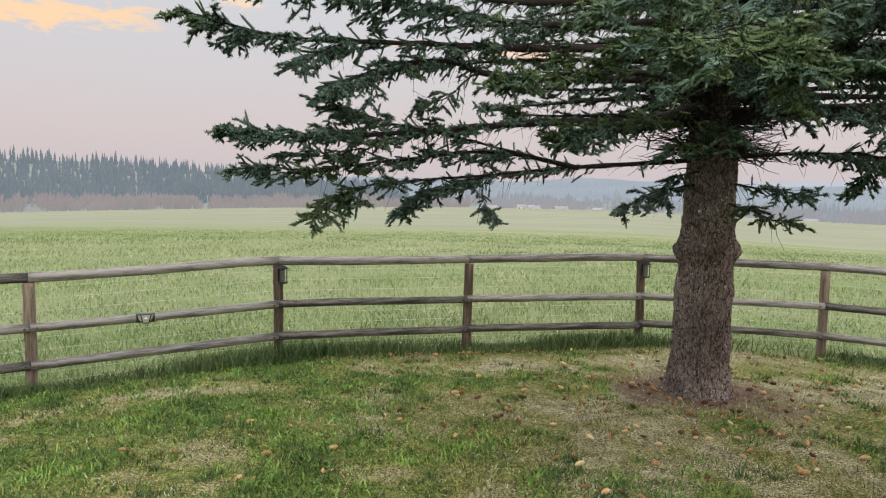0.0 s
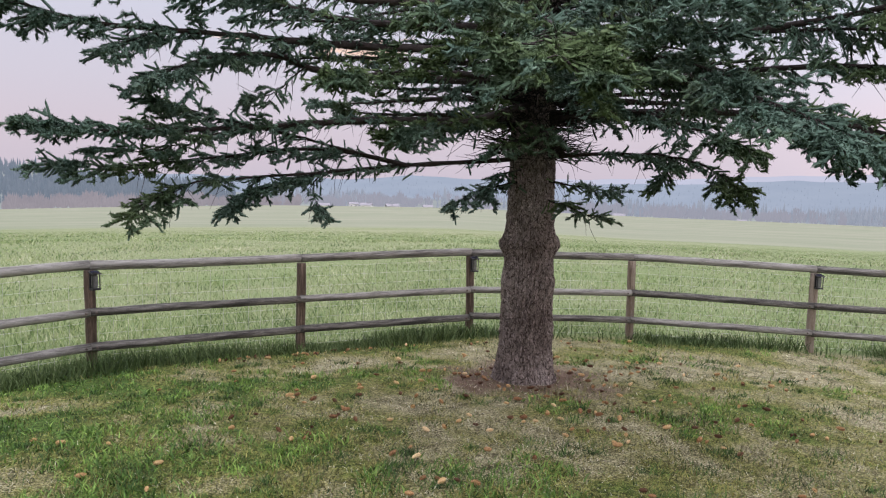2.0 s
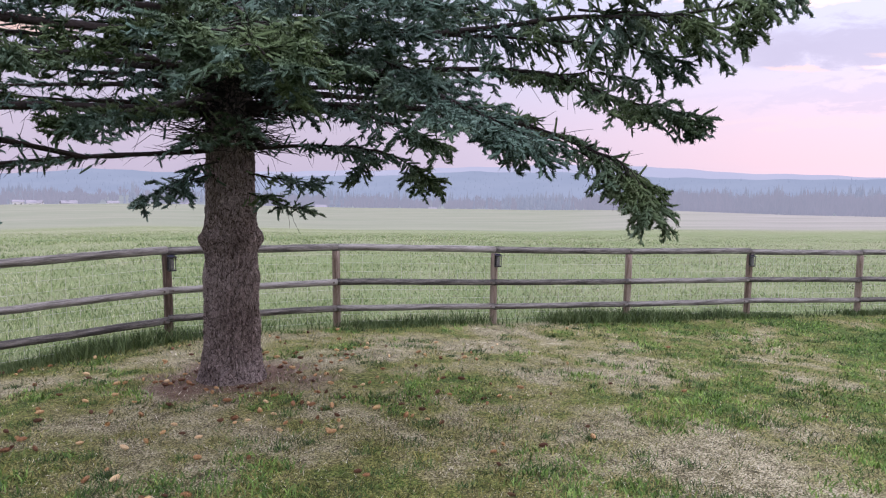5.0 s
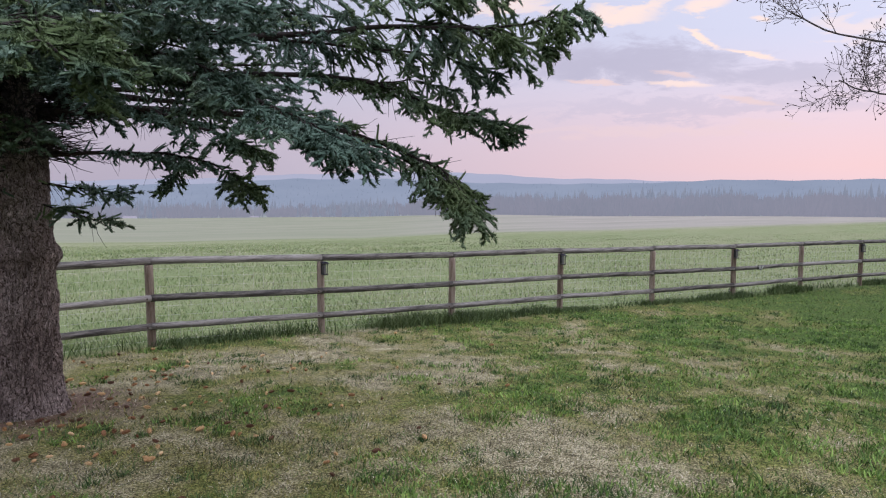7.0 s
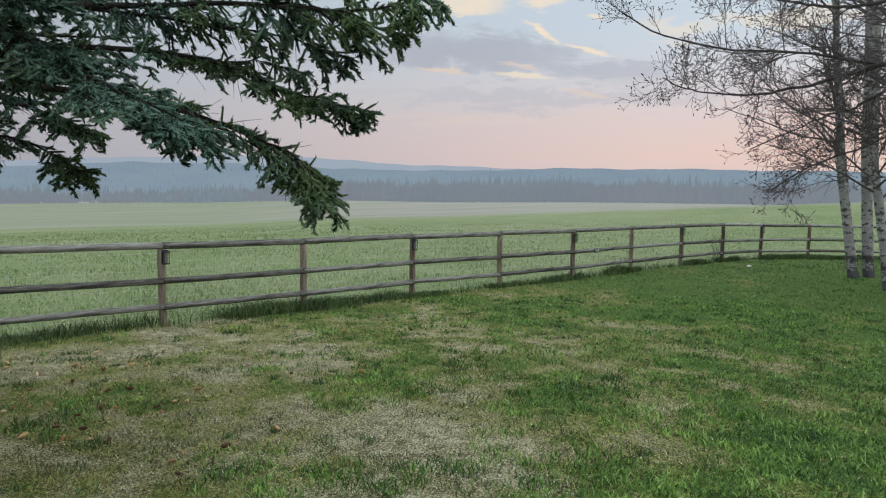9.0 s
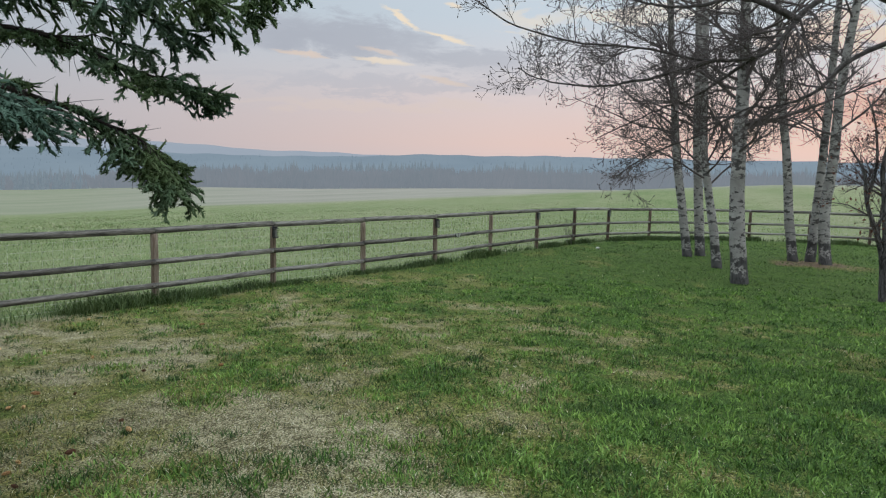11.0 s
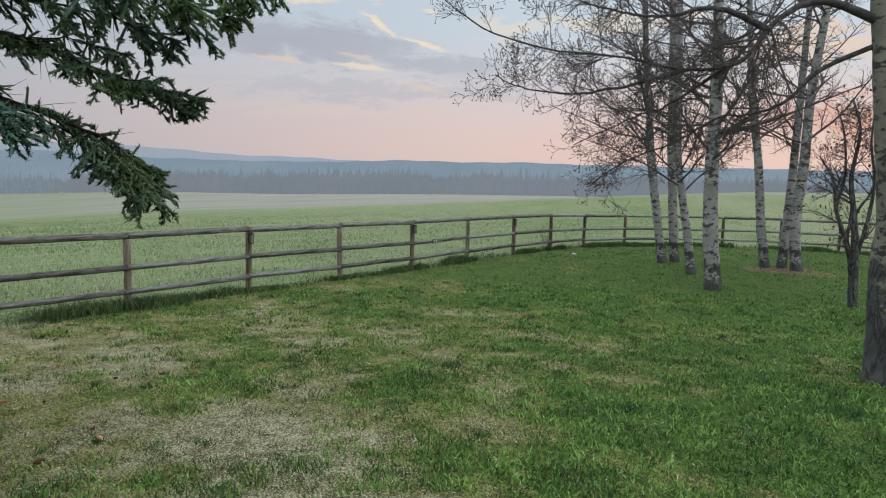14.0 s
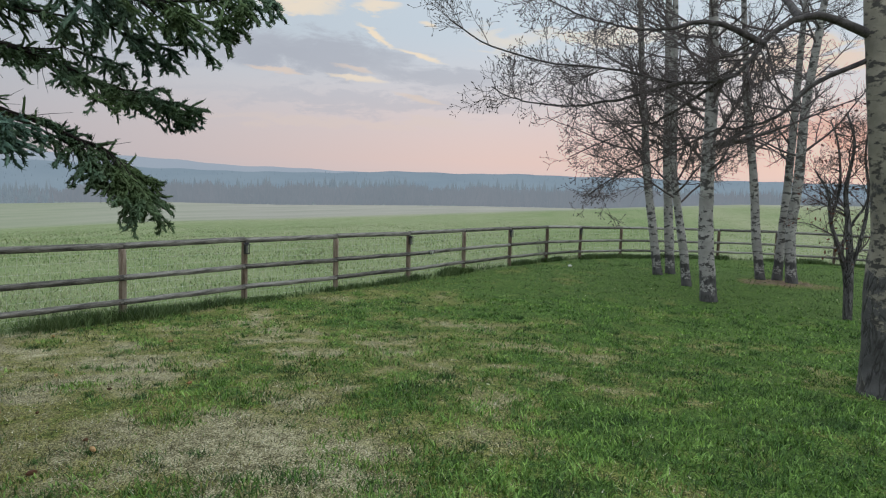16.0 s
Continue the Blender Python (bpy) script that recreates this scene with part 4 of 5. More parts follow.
    while h < 8.0:
        ln = 3.1 * (9.5 - h) / 5.8 * g.uniform(0.7, 1.1)
        a = g.uniform(0, 2 * np.pi)
        start = TREE + (0, 0, h)
        e = np.array((math.sin(a), math.cos(a), 0.0))
        P = smooth_path([start, start + e * ln * 0.35 + (0, 0, 0.05), start + e * ln * 0.7 + (0, 0, -0.05), start + e * ln + (0, 0, g.uniform(-0.3, 0.15))], 18)
        spruce_limb(tree, P, 0.014 + 0.009 * ln, 7000 + 11 * k, 0.6, 0.1, 4, 0.02, 1.1, shoot=1.4)
        h += 0.16
        k += 1
    # needleless dead twigs crowding the stem, tier by tier
    n = 2000
    a = g.uniform(0, 2 * np.pi, n)
    tier = np.array((2.0, 2.27, 2.48, 2.74, 3.0, 3.22, 3.44))[g.integers(0, 7, n)]
    start = np.stack((TREE[0] + 0.15 * np.sin(a), TREE[1] + 0.15 * np.cos(a), tier + g.normal(0, 0.045, n)), -1)
    e = unit(np.stack((np.sin(a), np.cos(a), g.normal(0, 0.12, n)), -1))
    q = np.linspace(0, 1, 5)
    P = start[:, None] + e[:, None] * (g.uniform(0.15, 0.7, n)[:, None] ** 1.3 * q)[..., None]
    P[:, 1:] += np.cumsum(g.normal(0, 0.035, (n, 4, 3)), 1)
    V, F = tube_batch(P, np.full((n, 1), 0.007) * (1 - 0.7 * q), 3)
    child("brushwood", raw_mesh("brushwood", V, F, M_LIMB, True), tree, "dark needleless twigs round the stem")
    # short inner limbs on the side of the lawn
    for k in range(16):
        h = 2.02 - TREE[2] + 0.095 * k
        a = radians(200 + (-1) ** k * g.uniform(10, 85))
        ln = g.uniform(0.5, 1.1)
        e = np.array((math.sin(a), math.cos(a), 0.0))
        start = TREE + (0, 0, h)
        P = smooth_path([start, start + e * ln * 0.4 + (0, 0, 0.03), start + e * ln * 0.75 + (0, 0, -0.02), start + e * ln + (0, 0, -0.12)], 14)
        spruce_limb(tree, P, 0.018, 5000 + 13 * k, 1.0, 0.25, spread=1.0, droop=0.1)


build_spruce()


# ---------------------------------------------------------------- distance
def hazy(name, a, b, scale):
    """Distance in evening haze, the haze put in as colour: mostly emission, little diffuse."""
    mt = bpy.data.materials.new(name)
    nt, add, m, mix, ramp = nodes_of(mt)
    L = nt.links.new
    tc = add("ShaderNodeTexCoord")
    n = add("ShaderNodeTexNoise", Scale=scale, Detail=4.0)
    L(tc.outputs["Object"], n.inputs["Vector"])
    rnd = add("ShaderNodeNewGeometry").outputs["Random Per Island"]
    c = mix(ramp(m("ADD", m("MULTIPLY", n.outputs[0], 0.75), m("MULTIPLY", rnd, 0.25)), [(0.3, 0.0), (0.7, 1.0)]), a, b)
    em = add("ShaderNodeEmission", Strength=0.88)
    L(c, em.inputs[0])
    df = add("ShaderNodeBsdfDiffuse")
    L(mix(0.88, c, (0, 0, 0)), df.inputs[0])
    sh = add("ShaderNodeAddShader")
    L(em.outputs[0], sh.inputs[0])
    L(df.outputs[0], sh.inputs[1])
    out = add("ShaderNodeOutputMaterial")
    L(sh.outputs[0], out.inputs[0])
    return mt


# wood and hill tones with the haze already in them, paler farther off
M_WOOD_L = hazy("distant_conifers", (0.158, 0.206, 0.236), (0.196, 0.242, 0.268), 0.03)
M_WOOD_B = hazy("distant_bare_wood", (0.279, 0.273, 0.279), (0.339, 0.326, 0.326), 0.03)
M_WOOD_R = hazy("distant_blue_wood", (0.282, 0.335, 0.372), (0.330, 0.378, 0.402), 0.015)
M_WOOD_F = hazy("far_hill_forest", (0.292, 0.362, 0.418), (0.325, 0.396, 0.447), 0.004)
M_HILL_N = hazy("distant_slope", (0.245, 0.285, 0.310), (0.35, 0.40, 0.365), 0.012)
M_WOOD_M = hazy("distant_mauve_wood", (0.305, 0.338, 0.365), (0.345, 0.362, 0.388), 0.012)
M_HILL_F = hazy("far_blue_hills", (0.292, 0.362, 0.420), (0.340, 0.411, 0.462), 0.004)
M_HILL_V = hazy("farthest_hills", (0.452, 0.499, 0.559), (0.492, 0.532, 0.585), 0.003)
M_SIDING = material("white_siding", [(0.55, 0.55, 0.55), (0.70, 0.70, 0.68)], 0.5, 3, bump=0)
M_ROOF = material("grey_roofing", [(0.22, 0.22, 0.24), (0.32, 0.31, 0.32)], 0.5, 3, bump=0)


def el_at(az, knots):
    return np.interp(az, [k[0] for k in knots], [k[1] for k in knots])


NEAR_TOP = [(-80, 0.0), (-45, 0.009), (-32, 0.010), (-27, 0.011), (-22, 0.005), (-17, 0.0), (-11, -0.010), (0, -0.026), (20, -0.026), (30, -0.030), (45, -0.031), (55, -0.026), (64, -0.020), (75, -0.016), (90, -0.018), (130, -0.02)]
FAR_TOP = [(-80, 0.0), (-10, 0.0), (0, 0.0), (6, 0.0), (11, 0.007), (16, 0.005), (26, 0.002), (34, 0.006), (40, 0.013), (48, 0.013), (55, 0.008), (66, 0.008), (72, 0.013), (84, 0.014), (100, 0.012), (130, 0.01)]
LAST_TOP = [(-80, 0.0), (10, 0.0), (20, 0.006), (32, 0.012), (46, 0.024), (52, 0.024), (60, 0.016), (70, 0.012), (130, 0.012)]


def hill_z(az, r, r0, r1, top):
    e0 = np.interp(az, AZ_C, EL_E) - 0.004
    u = np.clip((r - r0) / (r1 - r0), 0, 1)
    bump = 0.0006 * np.sin(az * 0.7) + 0.0005 * np.sin(az * 1.9 + 1)
    return EYE + r * (e0 + (el_at(az, top) + bump - e0) * u)


def build_hill(name, label, r0, r1, top, mat):
    az = np.arange(-85, 135, 0.7)
    rr = np.linspace(r0, r1, 14)
    A, Rr = np.meshgrid(az, rr)
    Z = hill_z(A, Rr, r0, r1, top)
    V = np.stack((Rr * np.sin(np.radians(A)), Rr * np.cos(np.radians(A)), Z), -1).reshape(-1, 3)
    n, k = A.shape
    i, j = np.meshgrid(np.arange(n - 1), np.arange(k - 1), indexing="ij")
    F = np.stack((i * k + j, i * k + j + 1, (i + 1) * k + j + 1, (i + 1) * k + j), -1).reshape(-1, 4)
    tagged(new(name, raw_mesh(name, V, F, mat, True)), label, "hills", kind="structure")


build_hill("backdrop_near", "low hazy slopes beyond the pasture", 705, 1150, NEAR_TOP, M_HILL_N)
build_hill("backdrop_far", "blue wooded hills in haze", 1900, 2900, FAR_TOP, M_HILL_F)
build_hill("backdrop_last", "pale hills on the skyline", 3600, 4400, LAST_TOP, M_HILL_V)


def conifers(n, az, r, z, h, g):
    """Ragged spires, one closed skirt of five tiers a tree."""
    V, F = [], []
    x, y = r * np.sin(np.radians(az)), r * np.cos(np.radians(az))
    c = np.stack((x, y, z), -1)
    sides, tiers = 5, 4
    a = np.arange(sides) * 2 * np.pi / sides
    off = 0
    for t in range(tiers):
        lo, hi = t / tiers * 0.85, min(1.0, (t + 1.7) / tiers)
        wid = h * (0.155 - 0.032 * t) * g.uniform(0.7, 1.25, n)
        ring = np.stack((np.cos(a)[None] * wid[:, None] * g.uniform(0.6, 1.3, (n, sides)), np.sin(a)[None] * wid[:, None] * g.uniform(0.6, 1.3, (n, sides)), np.broadcast_to((lo * h)[:, None], (n, sides)) + g.normal(0, 0.03, (n, sides)) * h[:, None]), -1)
        tip = np.stack((0 * h, 0 * h, hi * h), -1)[:, None]
        v = c[:, None] + np.concatenate((ring, tip), 1)
        b = off + np.arange(n)[:, None] * (sides + 1)
        k = np.arange(sides)
        f = np.stack((b + k, b + (k + 1) % sides, np.broadcast_to(b + sides, (n, sides))), -1)
        V.append(v.reshape(-1, 3))
        F.append(f.reshape(-1, 3))
        off += n * (sides + 1)
    return np.vstack(V), np.vstack(F)


def bare_wood(n, az, r, z, h, g):
    """Leafless trees far off: a thin stem and a fan of upright twigs each."""
    k = 11
    x, y = r * np.sin(np.radians(az)), r * np.cos(np.radians(az))
    c = np.stack((x, y, z), -1)[:, None]
    across = np.stack((np.cos(np.radians(az)), -np.sin(np.radians(az)), 0 * az), -1)[:, None]
    s = g.uniform(-1, 1, (n, k))
    s[:, 0] = 0
    lo = g.uniform(0.0, 0.45, (n, k))
    lo[:, 0] = 0
    hi = g.uniform(0.7, 1.0, (n, k)) * (1 - 0.3 * s ** 2)
    w = h[:, None] * g.uniform(0.012, 0.05, (n, k))
    b = c + across * (s * 0.06 * h[:, None])[..., None] + np.stack((0 * s, 0 * s, lo * h[:, None]), -1)
    e = c + across * (s * 0.26 * h[:, None])[..., None] + np.stack((g.normal(0, 1, (n, k)), g.normal(0, 1, (n, k)), hi * h[:, None]), -1)
    mid = (b + e) / 2
    V = np.stack((b, mid + across * w[..., None], e, mid - across * w[..., None]), 2).reshape(-1, 3)
    return V, np.arange(len(V)).reshape(-1, 4)


def wood(name, label, maker, n, az0, az1, r0, r1, h0, h1, hill, mat, seed, clump=0.0):
    g = np.random.default_rng(seed)
    az, r = g.uniform(az0, az1, n * 2), r0 + (r1 - r0) * g.random(n * 2) ** 1.5
    keep = vnoise(az * 10, r * 0.12, 17.0, seed) > clump
    az, r = az[keep][:n], r[keep][:n]
    m = len(az)
    h = g.uniform(h0, h1, m) * (0.8 + 0.4 * vnoise(az * 10, r * 0.1, 9.0, seed + 1))
    z = hill_z(az, r, *hill) - 0.5
    V, F = maker(m, az, r, z, h, g)
    tagged(new(name, raw_mesh(name, V, F, mat)), label, "woodland", kind="stuff")


NEAR = (705, 1150, NEAR_TOP)
FAR = (1900, 2900, FAR_TOP)
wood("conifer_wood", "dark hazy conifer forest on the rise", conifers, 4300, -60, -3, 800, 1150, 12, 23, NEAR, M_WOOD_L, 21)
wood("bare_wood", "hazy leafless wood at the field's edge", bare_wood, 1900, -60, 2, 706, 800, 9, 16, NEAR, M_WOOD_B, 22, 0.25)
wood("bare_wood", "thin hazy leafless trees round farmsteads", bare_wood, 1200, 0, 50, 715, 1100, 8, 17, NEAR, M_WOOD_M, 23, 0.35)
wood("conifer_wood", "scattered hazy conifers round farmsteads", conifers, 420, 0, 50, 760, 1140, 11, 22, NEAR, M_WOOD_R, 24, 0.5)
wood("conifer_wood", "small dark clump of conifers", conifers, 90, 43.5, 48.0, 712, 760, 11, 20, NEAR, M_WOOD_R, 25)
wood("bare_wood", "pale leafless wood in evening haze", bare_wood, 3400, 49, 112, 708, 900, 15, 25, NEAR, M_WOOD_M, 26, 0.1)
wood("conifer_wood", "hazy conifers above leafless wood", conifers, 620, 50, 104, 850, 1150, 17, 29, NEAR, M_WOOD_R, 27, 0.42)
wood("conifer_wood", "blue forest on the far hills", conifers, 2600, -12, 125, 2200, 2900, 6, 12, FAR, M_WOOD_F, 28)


def house(az, r, w, h, turn):
    p = spot(az, r)
    z = float(hill_z(az, r, *NEAR)) if r > 705 else float(land(p[0], p[1]))
    ob = tagged(new("house"), "small white roofed block far across the field", "house", "far farmsteads")
    ob.matrix_basis = pose(p[0], p[1], z - 0.3, 0, 0, turn)
    bm = bmesh.new()
    bmesh.ops.create_cube(bm, size=1, matrix=Matrix.Translation((0, 0, h / 2)) @ Matrix.Diagonal((w, w * 0.55, h, 1)))
    part("wall", bm, M_SIDING, ob)
    bm = bmesh.new()
    a, b, t = w / 2 + 0.4, w * 0.275 + 0.4, h + w * 0.2
    vs = [bm.verts.new(q) for q in ((-a, -b, h), (a, -b, h), (a, b, h), (-a, b, h), (-a, 0, t), (a, 0, t))]
    for f in ((0, 1, 5, 4), (2, 3, 4, 5), (1, 2, 5), (3, 0, 4), (3, 2, 1, 0)):
        bm.faces.new([vs[i] for i in f])
    part("roof", bm, M_ROOF, ob)
    for q in (-0.25, 0.25):
        bm = bmesh.new()
        bmesh.ops.create_cube(bm, size=1, matrix=Matrix.Translation((q * w, -w * 0.277, h * 0.55)) @ Matrix.Diagonal((w * 0.13, 0.1, h * 0.4, 1)))
        part("window", bm, M_SOLAR, ob, "dark window")


# the blocks at 27.6 and 36.6 stand in for a trailer and a vehicle
for az, r, w, h, turn in ((3.9, 712, 11, 3.4, 10), (6.3, 720, 9, 5, -8), (7.3, 716, 12, 4.2, -20), (9.4, 730, 13, 3.2, 5), (12.3, 725, 10, 3.2, -5), (27.6, 712, 11, 3, -30), (36.6, 710, 8, 2.6, -40), (17.5, 720, 12, 3, -20)):
    house(az, r, w, h, turn)


# ---------------------------------------------------------------- leafless trees
def grow(P, R, N, tlo, thi, ratio, ang, up, n, wig, g, lo=0.0, shrink=0.55, bias=None):
    """N side stems on the paths P with radii R."""
    ln = np.linalg.norm(np.diff(P, axis=1), axis=2).sum(1)
    idx = g.choice(len(P), N, p=ln / ln.sum())
    t = g.uniform(tlo, thi, N)
    base, way = at(P[idx], t)
    perp = unit(np.cross(way, unit(g.normal(size=(N, 3)))))
    if bias is not None:
        perp = unit(perp + bias)
    a = np.radians(g.uniform(*ang, N))[:, None]
    d = unit(way * np.cos(a) + perp * np.sin(a))
    length = np.maximum(ln[idx] * ratio * (1.15 - 0.75 * t) * g.uniform(0.55, 1.25, N), lo)
    step = (length / (n - 1))[:, None]
    pts = [base]
    for _ in range(n - 1):
        d = unit(d + np.array((0, 0, up)) / (n - 1) + g.normal(0, wig, (N, 3)))
        pts.append(pts[-1] + d * step)
    rb = np.array([np.interp(tt, np.linspace(0, 1, R.shape[1]), R[i]) for tt, i in zip(t, idx)]) * shrink
    rad = rb[:, None] * (1 - 0.75 * np.linspace(0, 1, n))
    return np.stack(pts, 1), np.maximum(rad, 0.0016)


def twig_part(name, sets, mat, parent, label, buds=0.0):
    Vs, Fs, off = [], [], 0
    for P, R, sides in sets:
        R = R.copy()
        V, F = tube_batch(P, R, sides, off)
        Vs.append(V)
        Fs.append(F)
        off += len(V)
        if buds and sides == 3:
            tip = P[:, -1]
            d = unit(P[:, -1] - P[:, -2])
            B = np.stack((tip, tip + d * buds * 0.5, tip + d * buds), 1)
            RR = np.tile(np.array((0.001, buds * 0.22, 0.0005)), (len(B), 1))
            V, F = tube_batch(B, RR, 3, off)
            Vs.append(V)
            Fs.append(F)
            off += len(V)
    return child(name, raw_mesh(name, np.vstack(Vs), np.vstack(Fs), mat, True), parent, label)


def bark_stem(path, radius_pts, sides, rings, amp, freq, seed, name, mat, foot=0.0):
    P = smooth_path(path, rings)
    n = len(P)
    R = np.interp(np.linspace(0, 1, n), np.linspace(0, 1, len(radius_pts)), radius_pts)
    V, F = tube_batch(P[None], R[None], sides)
    C = np.repeat(P, sides, 0)
    D = V - C
    k = np.array([noise.noise(Vector((v[0] * freq + seed, v[1] * freq, v[2] * freq * 0.28))) + 0.5 * noise.noise(Vector((v[0] * freq * 2.3, v[1] * freq * 2.3, v[2] * freq * 0.9 + seed))) for v in V])
    hgt = V[:, 2] - P[0, 2]
    grow_out = 1 + amp * k + foot * np.exp(-np.clip(hgt, 0, 9) / 0.22)
    V = C + D * grow_out[:, None]
    return raw_mesh(name, V, F, mat, True), P, R


def birch(name_label, knots, d, r0, r_top, seed, top=9.5, n1=24, left=0.0):
    """A white-barked stem through bearings and slopes, continued upward, with fine leafless branches."""
    g = np.random.default_rng(seed)
    base = spot(knots[0][0], d)
    base[2] = float(land(base[0], base[1])) - 0.15
    pts = [base] + [spot(a, d, e) for a, e in knots[1:]]
    way = unit(pts[-1] - pts[-2])
    pts.append(pts[-1] + way * 1.8)
    pts.append(pts[-1] + way * (top - pts[-1][2]) * 0.8 + g.normal(0, 0.15, 3))
    tree = tagged(new("birch_tree"), name_label, "tree", "birches by the fence")
    me, P, R = bark_stem([p - base for p in pts], [r0, r0 * 0.88, r0 * 0.8, r_top, r_top * 0.75, r_top * 0.35], 20, 70, 0.10, 9, seed, "trunk", M_BIRCH, 0.25)
    tree.matrix_basis = Matrix.Translation(base)
    child("trunk", me, tree, "white bark with black scars")
    bias = np.array((-0.1, 0.7, 0.0)) * left
    P1, R1 = grow(P[None], R[None], n1, 0.30, 0.98, 0.28 + 0.08 * left, (45, 85), 0.25, 8, 0.11, g, 0.8, 0.30, bias)
    P2, R2 = grow(P1, R1, n1 * 9, 0.15, 1.0, 0.42, (30, 65), 0.10, 5, 0.12, g, 0.25, 0.6)
    P3, R3 = grow(P2, R2, n1 * 46, 0.1, 1.0, 0.5, (25, 60), 0.05, 4, 0.14, g, 0.12, 0.7)
    twig_part("branchwork", [(P1, R1, 5), (P2, R2, 4), (P3, np.maximum(R3, 0.0026), 3)], M_TWIG, tree, "dark leafless branches and twigs")
    return tree


LABEL = "white-barked leafless birch standing in the lawn"
birch(LABEL, [(94.29, -0.123), (93.76, -0.063), (93.05, 0.014), (92.65, 0.089), (92.2, 0.164), (91.9, 0.238)], 21.2, 0.13, 0.085, 501, n1=34, left=1.0)
birch(LABEL, [(95.2, -0.118), (94.73, -0.024), (94.4, 0.052), (94.27, 0.126), (93.95, 0.236)], 21.6, 0.14, 0.10, 502, n1=30, left=1.0)
birch(LABEL + ", leaning a little", [(96.5, -0.136), (95.98, -0.076), (95.57, -0.038), (94.97, 0.029), (94.73, 0.126), (94.44, 0.236)], 18.8, 0.115, 0.08, 503, n1=30, left=1.0)
birch("thick white birch with a dark cracked foot", [(98.15, -0.155), (97.6, -0.06), (97.45, 0.015), (97.44, 0.089), (97.34, 0.162), (97.16, 0.233)], 16.2, 0.17, 0.115, 504, n1=30)
birch(LABEL + ", one of a clump", [(101.66, -0.118), (101.1, -0.056), (100.68, 0.016), (99.96, 0.103), (99.6, 0.167), (99.25, 0.231)], 21.8, 0.135, 0.085, 505)
birch("dark leaning birch in a clump of three", [(102.7, -0.115), (102.85, -0.055), (103.0, 0.017), (103.1, 0.102), (103.2, 0.192), (103.25, 0.226)], 22.0, 0.13, 0.075, 506, n1=18)
birch(LABEL + ", leaning out of a clump", [(103.75, -0.121), (103.4, -0.054), (103.67, 0.018), (103.76, 0.102), (104.2, 0.184), (104.4, 0.224)], 21.4, 0.15, 0.10, 507, n1=20)


def poplar():
    """The old tree whose limbs arch over the lawn."""
    g = np.random.default_rng(77)
    base = spot(110.8, 8.7)
    base[2] = float(land(base[0], base[1])) - 0.15
    tree = tagged(new("poplar_tree"), "old grey furrowed poplar with bare arching limbs", "tree")
    tree.matrix_basis = Matrix.Translation(base)
    d = 8.7
    stem = [base, spot(110.3, d, -0.19), spot(110.0, d, -0.116), spot(110.0, d, -0.03), spot(109.0, d, 0.053), spot(108.2, d, 0.15), spot(107.6, d, 0.22), spot(107.2, d, 0.34), spot(107.0, d, 0.6)]
    me, P, R = bark_stem([p - base for p in stem], [0.34, 0.29, 0.27, 0.25, 0.18, 0.135, 0.112, 0.095, 0.05], 48, 150, 0.07, 9, 9.0, "trunk", M_OLDBIRCH, 0.2)
    child("trunk", me, tree, "grey bark, cracked and dark below, paler above")
    runs = [
        [(107.9, 8.7, 0.185), (105.4, 8.5, 0.209), (103.6, 8.3, 0.219), (101.9, 8.1, 0.208), (100.4, 7.9, 0.18), (99.0, 7.8, 0.150), (95.5, 7.6, 0.142), (90.5, 7.4, 0.158), (85.5, 7.2, 0.168), (80.5, 7.0, 0.190), (77.4, 6.9, 0.222)],
        [(108.0, 8.7, 0.165), (104.2, 8.6, 0.135), (102.4, 8.5, 0.103), (100.2, 8.4, 0.084), (97.6, 8.3, 0.079), (94.5, 8.1, 0.045), (91.0, 7.9, 0.020), (88.6, 7.8, -0.012)],
        [(100.8, 7.9, 0.186), (97.5, 7.7, 0.215), (93.0, 7.5, 0.212), (88.5, 7.3, 0.228), (84.0, 7.2, 0.26)],
        [(95.5, 7.6, 0.142), (91.0, 7.5, 0.118), (87.2, 7.4, 0.105), (83.5, 7.3, 0.112), (80.6, 7.2, 0.135)],
        [(103.0, 8.4, 0.216), (101.5, 9.0, 0.25), (99.0, 9.6, 0.30), (95.0, 10.0, 0.33)],
        [(108.5, 8.7, 0.13), (110.5, 9.0, 0.19), (114.0, 9.3, 0.24)],
        [(98.5, 7.8, 0.149), (94.5, 7.9, 0.10), (91.0, 7.9, 0.075), (87.0, 7.8, 0.040)],
    ]
    radii = [(0.052, 0.007), (0.030, 0.007), (0.040, 0.006), (0.022, 0.006), (0.05, 0.012), (0.05, 0.012), (0.022, 0.006)]
    PS, RS = [], []
    for run, (ra, rb) in zip(runs, radii):
        Q = smooth_path([spot(a, dd, e) - base for a, dd, e in run], 40)
        Q[1:-1] += np.cumsum(g.normal(0, 0.008, (38, 3)), 0) * np.sin(np.linspace(0, np.pi, 38))[:, None]
        rr = rb + (ra - rb) * (1 - np.linspace(0, 1, 40)) ** 1.9
        V, F = tube_batch(Q[None], rr[None], 10)
        child("limb", raw_mesh("limb", V, F, M_BOUGH, True), tree, "dark arching bare limb")
        PS.append(Q)
        RS.append(rr)
    PS, RS = np.array(PS), np.array(RS)
    P1, R1 = grow(PS, RS, 210, 0.30, 1.0, 0.24, (30, 75), 0.15, 8, 0.15, g, 0.4, 0.5)
    P2, R2 = grow(P1, R1, 1800, 0.1, 1.0, 0.42, (30, 65), 0.15, 6, 0.15, g, 0.16, 0.62)
    P3, R3 = grow(P2, R2, 6800, 0.15, 1.0, 0.5, (30, 65), 0.15, 4, 0.15, g, 0.06, 0.7)
